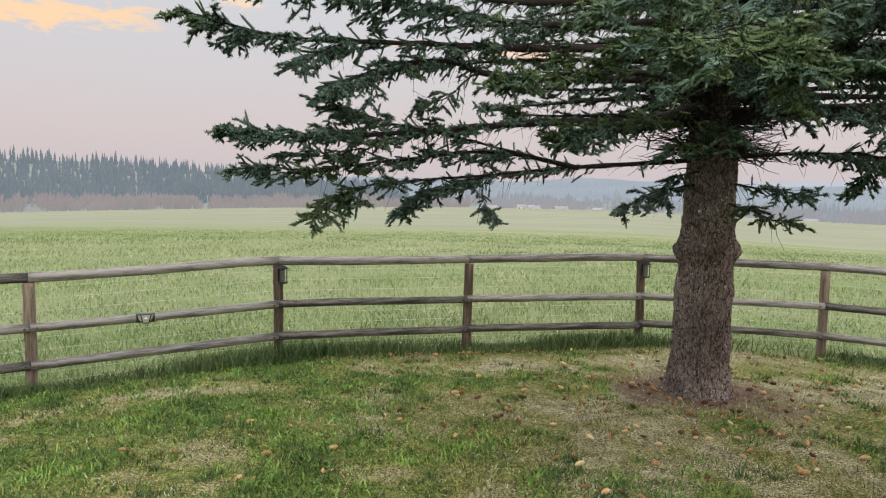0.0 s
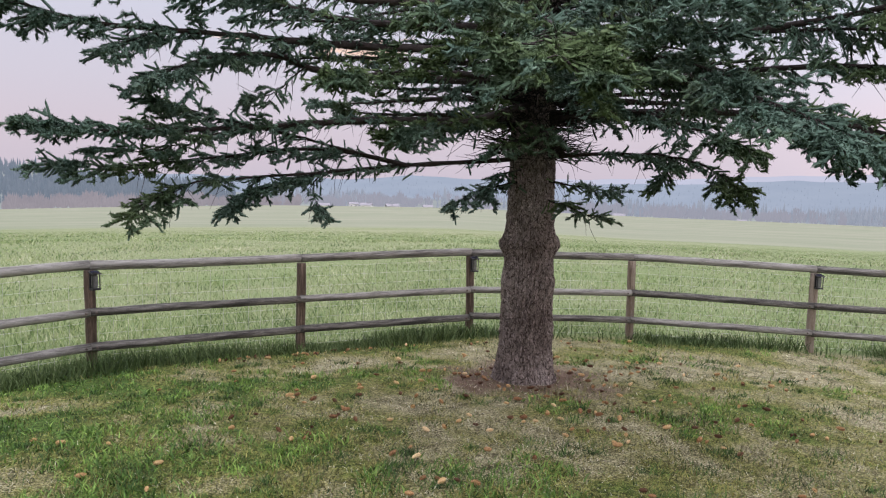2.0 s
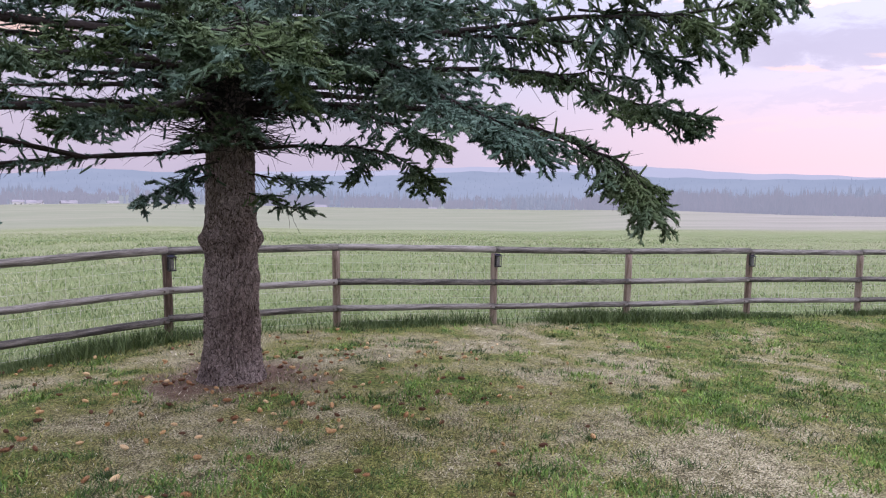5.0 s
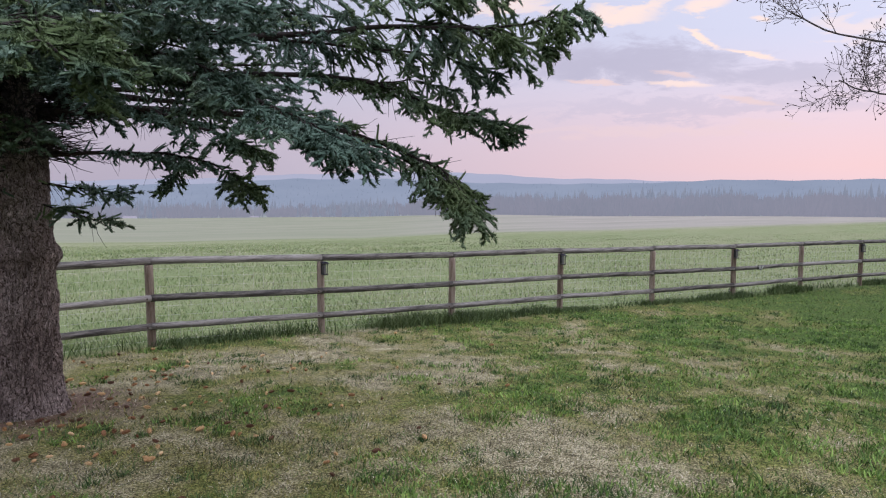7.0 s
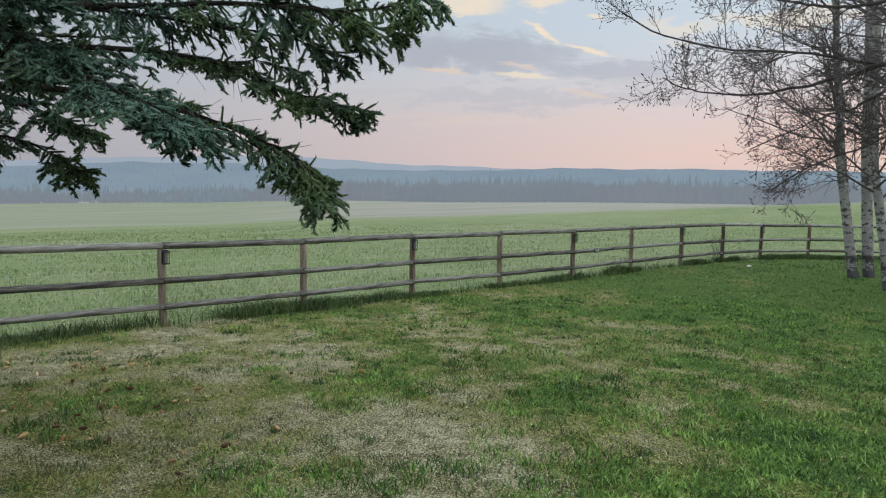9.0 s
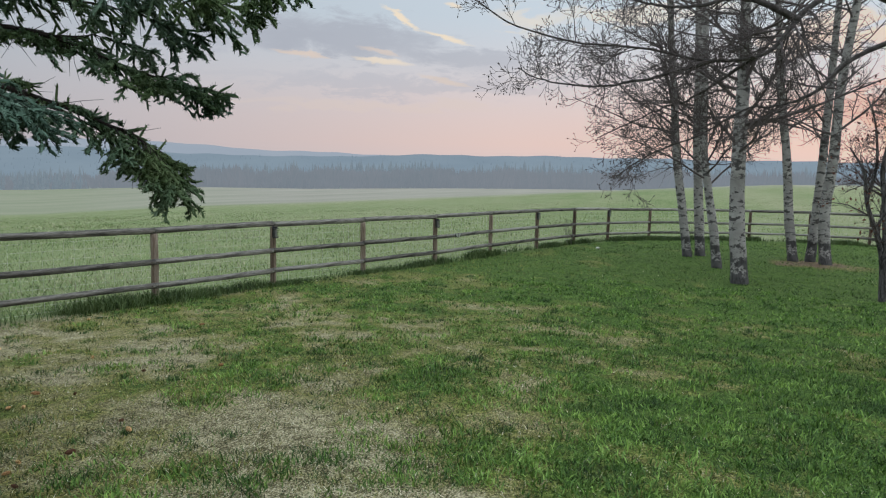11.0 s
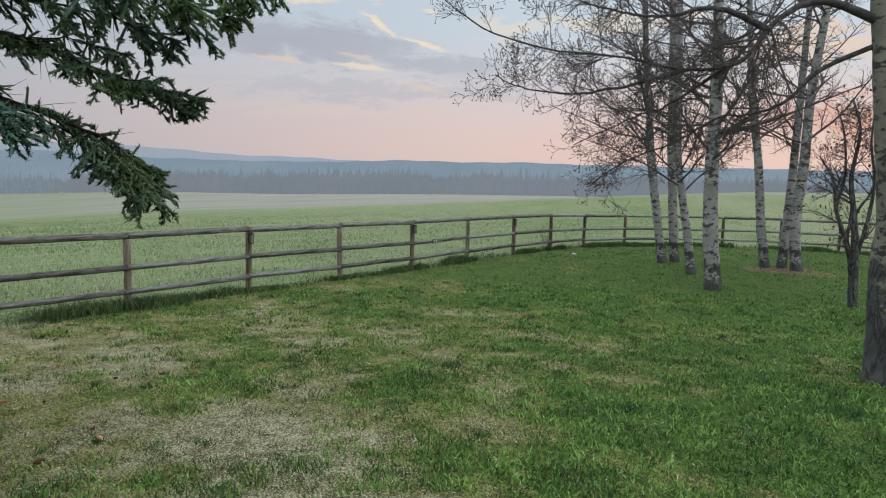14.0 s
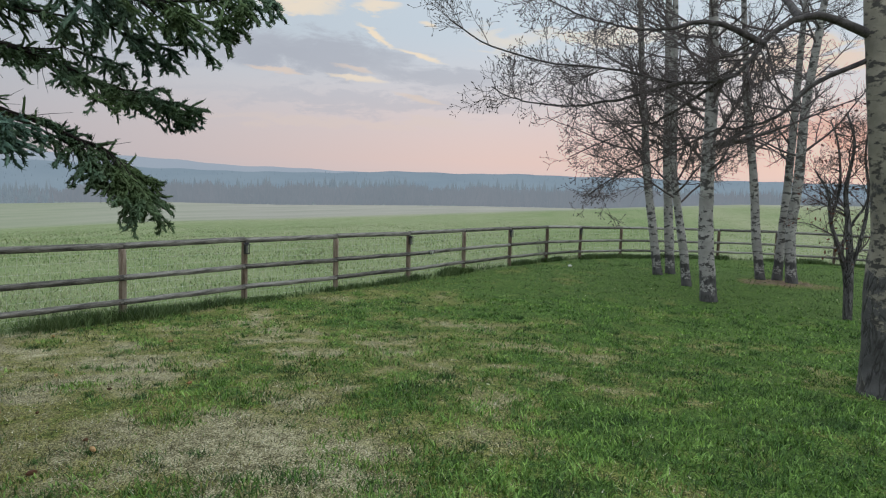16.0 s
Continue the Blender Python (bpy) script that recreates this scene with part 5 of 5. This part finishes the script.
    twig_part("branchwork", [(P1, R1, 6), (P2, R2, 4), (P3, np.maximum(R3, 0.0018), 3)], M_TWIG, tree, "budding leafless twigs", 0.03)


poplar()


def shrub():
    """Small many-stemmed fruit tree with a few dead leaves left."""
    g = np.random.default_rng(88)
    d = 15.3
    base = spot(107.4, d)
    base[2] = float(land(base[0], base[1])) - 0.1
    tree = tagged(new("small_tree"), "dark many-stemmed small tree with dry reddish leaves", "tree")
    tree.matrix_basis = Matrix.Translation(base)
    runs = [[(107.4, -0.165), (107.2, -0.11), (106.8, -0.08), (105.95, -0.038), (105.6, 0.0), (104.6, 0.03)], [(107.45, -0.165), (107.3, -0.085), (107.0, -0.037), (106.7, 0.005), (107.0, 0.06), (106.4, 0.10)],
            [(107.3, -0.1), (107.9, -0.05), (108.1, 0.0), (107.7, 0.05), (108.0, 0.1)], [(106.6, -0.07), (107.3, -0.035), (108.0, -0.01), (108.6, 0.05)], [(105.9, -0.035), (106.3, 0.01), (106.0, 0.06), (105.4, 0.09)]]
    PS = np.array([smooth_path([spot(a, d, e) - base for a, e in run], 24) for run in runs])
    RS = np.array([np.linspace(w, 0.012, 24) for w in (0.075, 0.085, 0.045, 0.035, 0.032)])
    for Q, rr in zip(PS, RS):
        V, F = tube_batch(Q[None], rr[None], 9)
        child("stem", raw_mesh("stem", V, F, M_OLDBARK, True), tree)
    P1, R1 = grow(PS, RS, 60, 0.35, 1.0, 0.35, (35, 75), 0.2, 7, 0.13, g, 0.4, 0.4)
    P2, R2 = grow(P1, R1, 420, 0.1, 1.0, 0.42, (30, 65), 0.1, 5, 0.15, g, 0.2, 0.6)
    P3, R3 = grow(P2, R2, 2200, 0.15, 1.0, 0.5, (30, 65), 0.05, 4, 0.15, g, 0.1, 0.7)
    twig_part("branchwork", [(P1, R1, 5), (P2, R2, 4), (P3, np.maximum(R3, 0.002), 3)], M_TWIG, tree, "dark crowded twigs", 0.03)
    # dry leaves
    sel = g.choice(len(P3), 600)
    c = P3[sel, -1] + g.normal(0, 0.03, (len(sel), 3))
    u = unit(g.normal(size=c.shape))
    w = unit(np.cross(u, g.normal(size=c.shape)))
    s = g.uniform(0.02, 0.045, len(sel))[:, None]
    V = np.stack((c, c + u * s + w * s * 0.5, c + u * s * 2, c + u * s - w * s * 0.5), 1).reshape(-1, 3)
    leaf = material("dry_red_leaves", [(0.07, 0.025, 0.018), (0.16, 0.06, 0.035)], 4, 30, bump=0)
    child("foliage", raw_mesh("leaves", V, np.arange(len(V)).reshape(-1, 4), leaf), tree, "sparse dry reddish leaves")


shrub()


# ---------------------------------------------------------------- lamps on the fence
def box_bm(sx, sy, sz, bevel=0.004, at_=(0, 0, 0)):
    bm = bmesh.new()
    bmesh.ops.create_cube(bm, size=1, matrix=Matrix.Translation(at_) @ Matrix.Diagonal((sx, sy, sz, 1)))
    bmesh.ops.bevel(bm, geom=bm.edges[:], offset=bevel, segments=2, affect="EDGES")
    return bm


def post_lamp():
    """Black lantern with a sloping cap, an open front and a pale lens. Its back is at y = 0, its front at -y."""
    ob = tagged(new("solar_lantern"), "small black solar lantern on a fence post", "lamp", "lanterns on the fence posts")
    part("back_plate", box_bm(0.10, 0.012, 0.19, 0.003, (0, -0.006, 0)), M_BLACK, ob)
    bm = bmesh.new()
    a = [(-0.062, -0.0, 0.105), (0.062, -0.0, 0.105), (0.062, -0.095, 0.082), (-0.062, -0.095, 0.082)]
    top = [bm.verts.new(Vector(q) + Vector((0, 0, 0.012))) for q in a]
    low = [bm.verts.new(q) for q in a]
    bm.faces.new(top)
    bm.faces.new(low[::-1])
    for i in range(4):
        bm.faces.new((low[i], low[(i + 1) % 4], top[(i + 1) % 4], top[i]))
    bmesh.ops.recalc_face_normals(bm, faces=bm.faces)
    part("cap", bm, M_BLACK, ob)
    part("solar_panel", box_bm(0.10, 0.075, 0.003, 0.001, (0, -0.047, 0.1105)), M_SOLAR, ob).matrix_basis = Matrix.Translation((0, 0, -0.0125)) @ pose(0, -0.047, 0.1105, 13.6) @ Matrix.Translation((0, 0.047, -0.1105)) @ Matrix.Translation((0, 0, 0.0145))
    part("base", box_bm(0.11, 0.085, 0.022, 0.004, (0, -0.047, -0.095)), M_BLACK, ob)
    for sx in (-1, 1):
        part("bar", box_bm(0.012, 0.012, 0.18, 0.002, (sx * 0.046, -0.08, 0)), M_BLACK, ob)
    part("lens", box_bm(0.068, 0.045, 0.15, 0.008, (0, -0.042, -0.005)), M_DIM, ob, "smoky clear lens")
    return ob


def rail_lamp():
    """Low wedge-shaped motion light with three pale faces."""
    ob = tagged(new("solar_light"), "black wedge-shaped solar light on the middle rail", "lamp", "lights on the middle rail")
    part("back_plate", box_bm(0.135, 0.01, 0.085, 0.003, (0, -0.005, 0)), M_BLACK, ob)
    part("panel", box_bm(0.13, 0.055, 0.008, 0.002, (0, -0.032, 0.040)), M_SOLAR, ob)
    bm = bmesh.new()
    A = [(-0.062, -0.01, 0.034), (-0.036, -0.058, 0.034), (0.036, -0.058, 0.034), (0.062, -0.01, 0.034)]
    B = [(-0.05, -0.01, -0.012), (-0.022, -0.034, -0.040), (0.022, -0.034, -0.040), (0.05, -0.01, -0.012)]
    va, vb = [bm.verts.new(q) for q in A], [bm.verts.new(q) for q in B]
    for i in range(3):
        bm.faces.new((va[i], va[i + 1], vb[i + 1], vb[i]))
    bm.faces.new(va[::-1])
    bm.faces.new(vb)
    bmesh.ops.recalc_face_normals(bm, faces=bm.faces)
    part("lens", bm, M_LENS, ob, "pale faceted lens")
    for p, q in zip(A + [A[0], B[0], B[1], B[2]], B + [A[3], B[1], B[2], B[3]]):
        V, F = tube_batch(np.array([[p, q]]), np.full((1, 2), 0.0045), 5)
        child("frame_bar", raw_mesh("frame_bar", V, F, M_BLACK), ob)
    bm = bmesh.new()
    bmesh.ops.create_uvsphere(bm, u_segments=12, v_segments=8, radius=0.012, matrix=Matrix.Translation((0, -0.05, 0.0)))
    part("sensor", bm, M_LENS, ob, "white dome sensor", True)
    return ob


def facing(p, toward):
    a = math.atan2(toward[0], toward[1])
    return pose(p[0], p[1], p[2], 0, 0, 180 - math.degrees(a))


def build_lamps():
    first = None
    for i in range(3, len(POSTS), 2):
        p = POST_XY[i]
        u = -p / np.linalg.norm(p)
        v = np.array((-u[1], u[0]))
        c = p + u * (POST_R + 0.002) * 0.8 + v * 0.028
        m4 = facing((*c, POST_Z[i] + 1.0), u + v * 0.55)
        if first is None:
            first = post_lamp()
            first.matrix_basis = m4 @ Matrix.Diagonal((0.85, 0.85, 0.9, 1))
        else:
            copy_thing(first, m4)
    for n, (i, az, k) in enumerate(((2, -23.23, 0), (11, 75.73, 0))):
        A, B = POST_XY[i], POST_XY[i + 1]
        a = radians(az)
        e = np.array((math.sin(a), math.cos(a)))
        d = B - A
        t = (A[0] * e[1] - A[1] * e[0]) / (d[1] * e[0] - d[0] * e[1])
        c = A + d * t
        u = np.array((-d[1], d[0])) / np.linalg.norm(d)
        u = u if u @ c < 0 else -u
        h = POST_Z[i] + (POST_Z[i + 1] - POST_Z[i]) * t + RAIL_H[1]
        c = c + u * (POST_R + RAIL_R * 1.5)
        m4 = facing((*c, h + 0.002), u)
        if n == 0:
            lamp = rail_lamp()
            lamp.matrix_basis = m4 @ Matrix.Diagonal((1.35, 1.35, 1.2, 1))
        else:
            copy_thing(lamp, m4)


build_lamps()


# ---------------------------------------------------------------- fallen cones
def cone_mesh():
    """A spruce cone with spiral rows of overlapping scales, lying along x."""
    bm = bmesh.new()
    n, length, fat = 46, 0.078, 0.020
    bmesh.ops.create_uvsphere(bm, u_segments=8, v_segments=7, radius=1, matrix=Matrix.Diagonal((length / 2, fat * 0.8, fat * 0.8, 1)))
    for i in range(n):
        t = (i + 0.5) / n
        a = i * 2.39996
        x = (t - 0.5) * length * 0.94
        r = fat * math.sqrt(max(0.05, 1 - (2 * t - 1) ** 2)) * 0.85
        c, s = math.cos(a), math.sin(a)
        p = Vector((x, r * c, r * s))
        o = Vector((0.35, c, s)).normalized()
        w = Vector((0, -s, c))
        q = [p - w * 0.006, p + w * 0.006, p + Vector((0.011, 0, 0)) + o * 0.0045 + w * 0.004, p + Vector((0.011, 0, 0)) + o * 0.0045 - w * 0.004]
        bm.faces.new([bm.verts.new(v) for v in q])
    me = bpy.data.meshes.new("spruce_cone")
    bm.to_mesh(me)
    bm.free()
    me.materials.append(M_CONE)
    return me


def ground_spot(az, el):
    """Where the line of sight meets the lawn."""
    lo, hi = 1.0, 40.0
    for _ in range(40):
        mid = (lo + hi) / 2
        p = spot(az, mid, el)
        if p[2] > float(land(p[0], p[1])):
            lo = mid
        else:
            hi = mid
    return spot(az, lo, el)


SEEN = [(-31.1, -.316), (-20.7, -.313), (-24.9, -.376), (-21.0, -.389), (-9.6, -.433), (-8.7, -.397), (-15.2, -.437), (-3.3, -.341), (0.5, -.364), (5.0, -.323), (4.9, -.347), (3.1, -.361), (9.6, -.352), (11.5, -.332),
        (13.4, -.305), (13.8, -.323), (15.9, -.314), (15.1, -.273), (18.0, -.364), (14.1, -.361), (11.3, -.394), (9.9, -.403), (17.9, -.394), (19.6, -.343), (23.8, -.339), (24.2, -.363), (21.8, -.401), (28.2, -.368),
        (15.4, -.443), (24.1, -.227), (24.7, -.236), (14.0, -.447), (30.6, -.432), (31.3, -.438), (28.5, -.37), (42.8, -.387), (35.2, -.347), (35.4, -.272), (31.0, -.3), (39.0, -.262)]


def build_cones():
    g = np.random.default_rng(5)
    me = cone_mesh()
    places = [ground_spot(a, e) for a, e in SEEN]
    while len(places) < 260:
        a, r = g.uniform(0, 2 * np.pi), abs(g.normal(0, 2.0)) + 0.4
        q = TREE_XY + np.array((math.sin(a), math.cos(a))) * r
        az = math.degrees(math.atan2(q[0], q[1]))
        rr = np.hypot(*q)
        if rr > fence_r(az) - 0.3 or rr < 2.4:
            continue
        if q[1] > TREE_XY[1] + 0.6 and g.random() < 0.4:
            continue
        places.append(np.array((q[0], q[1], 0)))
    # a drift of cones against the foot of the fence
    for _ in range(26):
        az = g.normal(1.5, 2.6)
        places.append(spot(az, fence_r(az) - 0.35 - abs(g.normal(0, 0.12))))
    for k, q in enumerate(places):
        s = g.uniform(0.5, 0.88)
        ob = new("spruce_cone", me)
        ob.matrix_basis = pose(q[0], q[1], float(land(q[0], q[1])) + 0.013 * s + 0.014, g.uniform(0, 360), g.uniform(-12, 12), g.uniform(0, 360)) @ Matrix.Diagonal((s, s, s, 1))
        tagged(ob, "fallen brown spruce cone lying in the grass", "cone", "fallen cones")


build_cones()


# ---------------------------------------------------------------- grass
def blades(name, label, x, y, h, w, mat, seed, lean=0.5, flat=False, simple=False):
    g = np.random.default_rng(seed)
    n = len(x)
    a = g.uniform(0, 2 * np.pi, n)
    side = np.stack((np.cos(a), np.sin(a), 0 * a), -1) * (w / 2)[:, None]
    b = np.stack((x, y, land(x, y) - 0.005), -1)
    tilt = g.normal(0, lean, (n, 2))
    up = unit(np.concatenate((tilt, np.full((n, 1), 0.25 if flat else 1.0)), 1))
    mid = b + up * (h * 0.55)[:, None]
    tip = mid + unit(up + np.concatenate((tilt * 0.9, np.full((n, 1), -0.25)), 1)) * (h * 0.45)[:, None]
    if simple:
        V = np.stack((b - side, b + side, tip), 1).reshape(-1, 3)
        F = np.arange(len(V)).reshape(-1, 3)
    else:
        V = np.stack((b - side, b + side, mid + side * 0.8, tip, mid - side * 0.8), 1).reshape(-1, 3)
        k = np.arange(n)[:, None] * 5
        F = np.vstack((np.concatenate((k, k + 1, k + 2), 1), np.concatenate((k, k + 2, k + 4), 1), np.concatenate((k + 4, k + 2, k + 3), 1)))
    return tagged(new(name, raw_mesh(name, V, F, mat)), label, "grass", kind="stuff")


def polar(n, az0, az1, r0, r1, g, power=1.0):
    az = g.uniform(az0, az1, n)
    r = r0 + (r1 - r0) * g.random(n) ** power
    return r * np.sin(np.radians(az)), r * np.cos(np.radians(az)), az, r


def build_grass():
    g = np.random.default_rng(31)
    # mown lawn
    x, y, az, r = polar(660000, -40, 116, 2.7, 31, g, 2.3)
    keep = (r < fence_r(az) - 0.05) & (g.random(len(x)) < lush(x, y) * 0.72 + 0.28)
    x, y, r = x[keep], y[keep], r[keep]
    tuft = vnoise(x, y, 0.22, 8)
    h = (0.018 + 0.050 * tuft ** 2) * g.uniform(0.6, 1.3, len(x)) * (1 + 0.02 * r)
    rich = g.random(len(x)) < np.interp(az[keep], [-40, 0, 45, 70, 90], [0.5, 0.25, 0.25, 0.65, 1.0])
    blades("lawn_grass", "short olive lawn grass round the spruce", x[~rich], y[~rich], h[~rich], 0.0045 + 0.0007 * r[~rich], M_LAWN, 41, 0.7, simple=True)
    blades("lawn_grass", "short rich green lawn grass", x[rich], y[rich], h[rich], 0.0045 + 0.0007 * r[rich], M_RICH, 46, 0.7, simple=True)
    # broad-bladed clumps that gather in drifts
    cx, cy, caz, cr = polar(11000, -40, 116, 2.7, 15, g, 1.35)
    ok = (cr < fence_r(caz) - 0.2) & (0.7 * vnoise(cx, cy, 0.8, 12) + 0.3 * vnoise(cx, cy, 0.25, 13) + 0.45 * lush(cx, cy) > 0.77 + 0.10 * np.interp(caz, [0, 8, 42, 56, 75, 95], [0, 1, 1, -0.9, -1.0, -0.3]))
    cx, cy = cx[ok], cy[ok]
    k = 13
    x = np.repeat(cx, k) + g.normal(0, 0.05, len(cx) * k)
    y = np.repeat(cy, k) + g.normal(0, 0.05, len(cx) * k)
    rr = np.hypot(x, y)
    blades("grass_clumps", "fresh bright grass clumps", x, y, np.repeat(g.uniform(0.03, 0.085, len(cx)), k) * g.uniform(0.6, 1.2, len(x)), 0.0075 + 0.0006 * rr, M_CLUMP, 42, 0.5)
    # single dark tufts standing in the thin turf
    tx, ty, taz, tr = polar(900, -38, 112, 2.9, 15, g, 1.2)
    ok = (tr < fence_r(taz) - 0.3) & (bare_soil(tx, ty) < 0.2)
    tx, ty, tr = tx[ok], ty[ok], tr[ok]
    k = 70
    wide = np.repeat(g.uniform(0.03, 0.10, len(tx)), k)
    x = np.repeat(tx, k) + g.normal(0, 1, len(tx) * k) * wide
    y = np.repeat(ty, k) + g.normal(0, 1, len(tx) * k) * wide * 0.8
    h = np.repeat(g.uniform(0.04, 0.085, len(tx)), k) * g.uniform(0.5, 1.2, len(x))
    blades("grass_tufts", "dark green grass tufts in the thin lawn", x, y, h, 0.005 + 0.0005 * np.hypot(x, y), M_TUFT, 47, 0.55, simple=True)
    # dead thatch lying between
    x, y, az, r = polar(400000, -40, 116, 2.6, 20, g, 2.2)
    keep = (r < fence_r(az) - 0.05) & (g.random(len(x)) < 1.0 - lush(x, y) * 0.86)
    x, y, r = x[keep], y[keep], r[keep]
    blades("dry_thatch", "flattened straw-coloured dead grass", x, y, g.uniform(0.02, 0.06, len(x)), 0.003 + 0.0006 * r, M_DRY, 43, 0.8, True, True)
    # rank strip under the rails
    n = 60000
    s = g.uniform(1.0, len(POSTS) - 1.01, n) ** 1.0
    i = s.astype(int)
    f = (s - i)[:, None]
    p = POST_XY[i] * (1 - f) + POST_XY[i + 1] * f
    out = p / np.linalg.norm(p, axis=1, keepdims=True)
    p = p + out * (g.normal(-0.08, 0.17, n))[:, None]
    lush_strip = vnoise(p[:, 0], p[:, 1], 1.1, 15)
    keep = g.random(n) < np.clip(lush_strip * 2.6 - 0.75, 0.05, 1)
    p = p[keep]
    h = (0.07 + 0.19 * vnoise(p[:, 0], p[:, 1], 0.8, 16) ** 1.3) * g.uniform(0.6, 1.3, len(p))
    blades("fence_grass", "dark unmown grass along the foot of the fence", p[:, 0], p[:, 1], h, 0.005 + 0.0005 * np.hypot(p[:, 0], p[:, 1]), M_RANK, 44, 0.35)
    # pasture
    x, y, az, r = polar(330000, -42, 112, 8, 60, g, 2.2)
    keep = r > fence_r(az) + 0.12
    x, y, r = x[keep], y[keep], r[keep]
    h = (0.04 + 0.13 * vnoise(x, y, 1.6, 17)) * g.uniform(0.6, 1.4, len(x)) * np.clip((70 - r) / 40, 0.3, 1)
    dry = g.random(len(x)) < np.interp(az[keep], [10, 35, 60, 85, 100], [0.05, 0.3, 0.5, 0.4, 0.1]) + 0.5 * (vnoise(x, y, 2.2, 18) - 0.5)
    blades("pasture_grass", "uneven pasture grass, green with pale dead stems", x[~dry], y[~dry], h[~dry], 0.0045 + 0.0006 * r[~dry], M_LONG, 45, 0.4, simple=True)
    blades("pasture_straw", "short straw-coloured stubble in the pasture", x[dry], y[dry], h[dry] * 0.7, 0.0045 + 0.0006 * r[dry], M_STRAW, 48, 0.6, simple=True)


build_grass()


# ---------------------------------------------------------------- small things by the fence
def white_stone():
    q = ground_spot(87.45, -0.1135)
    bm = bmesh.new()
    bmesh.ops.create_icosphere(bm, subdivisions=3, radius=0.065)
    for v in bm.verts:
        k = 1 + 0.25 * noise.noise(v.co * 14)
        v.co = Vector((v.co.x * 1.3 * k, v.co.y * k, v.co.z * 0.65 * k))
    me = bpy.data.meshes.new("stone")
    bm.to_mesh(me)
    bm.free()
    me.materials.append(material("pale_stone", [(0.45, 0.44, 0.42), (0.75, 0.74, 0.71)], 12, 60))
    for p in me.polygons:
        p.use_smooth = True
    ob = tagged(new("stone", me), "small whitish stone lying in the lawn", "stone")
    ob.matrix_basis = pose(q[0], q[1], float(land(q[0], q[1])) + 0.03, 0, 0, 20)


def dry_weed():
    g = np.random.default_rng(64)
    p = spot(85.2, 23.5)
    base = np.array((p[0], p[1], float(land(p[0], p[1])) - 0.03))
    ob = tagged(new("dry_weed"), "dead branching weed stalks beside a fence post", "weed")
    ob.matrix_basis = Matrix.Translation(base)
    n, m = 9, 6
    d = unit(np.concatenate((g.normal(0, 0.22, (n, 2)), np.ones((n, 1))), 1))
    ln = g.uniform(0.45, 0.95, n)
    s = np.linspace(0, 1, m)
    P = g.normal(0, 0.05, (n, 1, 3)) * (1, 1, 0) + d[:, None] * (ln[:, None] * s)[..., None]
    P[:, 1:] += np.cumsum(g.normal(0, 0.012, (n, m - 1, 3)), 1)
    R = np.full((n, m), 0.006) * (1 - 0.6 * s)
    P2, R2 = grow(P, R, 60, 0.35, 1.0, 0.3, (25, 60), 0.2, 4, 0.1, g, 0.08, 0.7)
    twig_part("stalk", [(P, R, 4), (P2, np.maximum(R2, 0.003), 3)], M_TWIG, ob, "grey dead stalks", 0.03)


white_stone()
dry_weed()
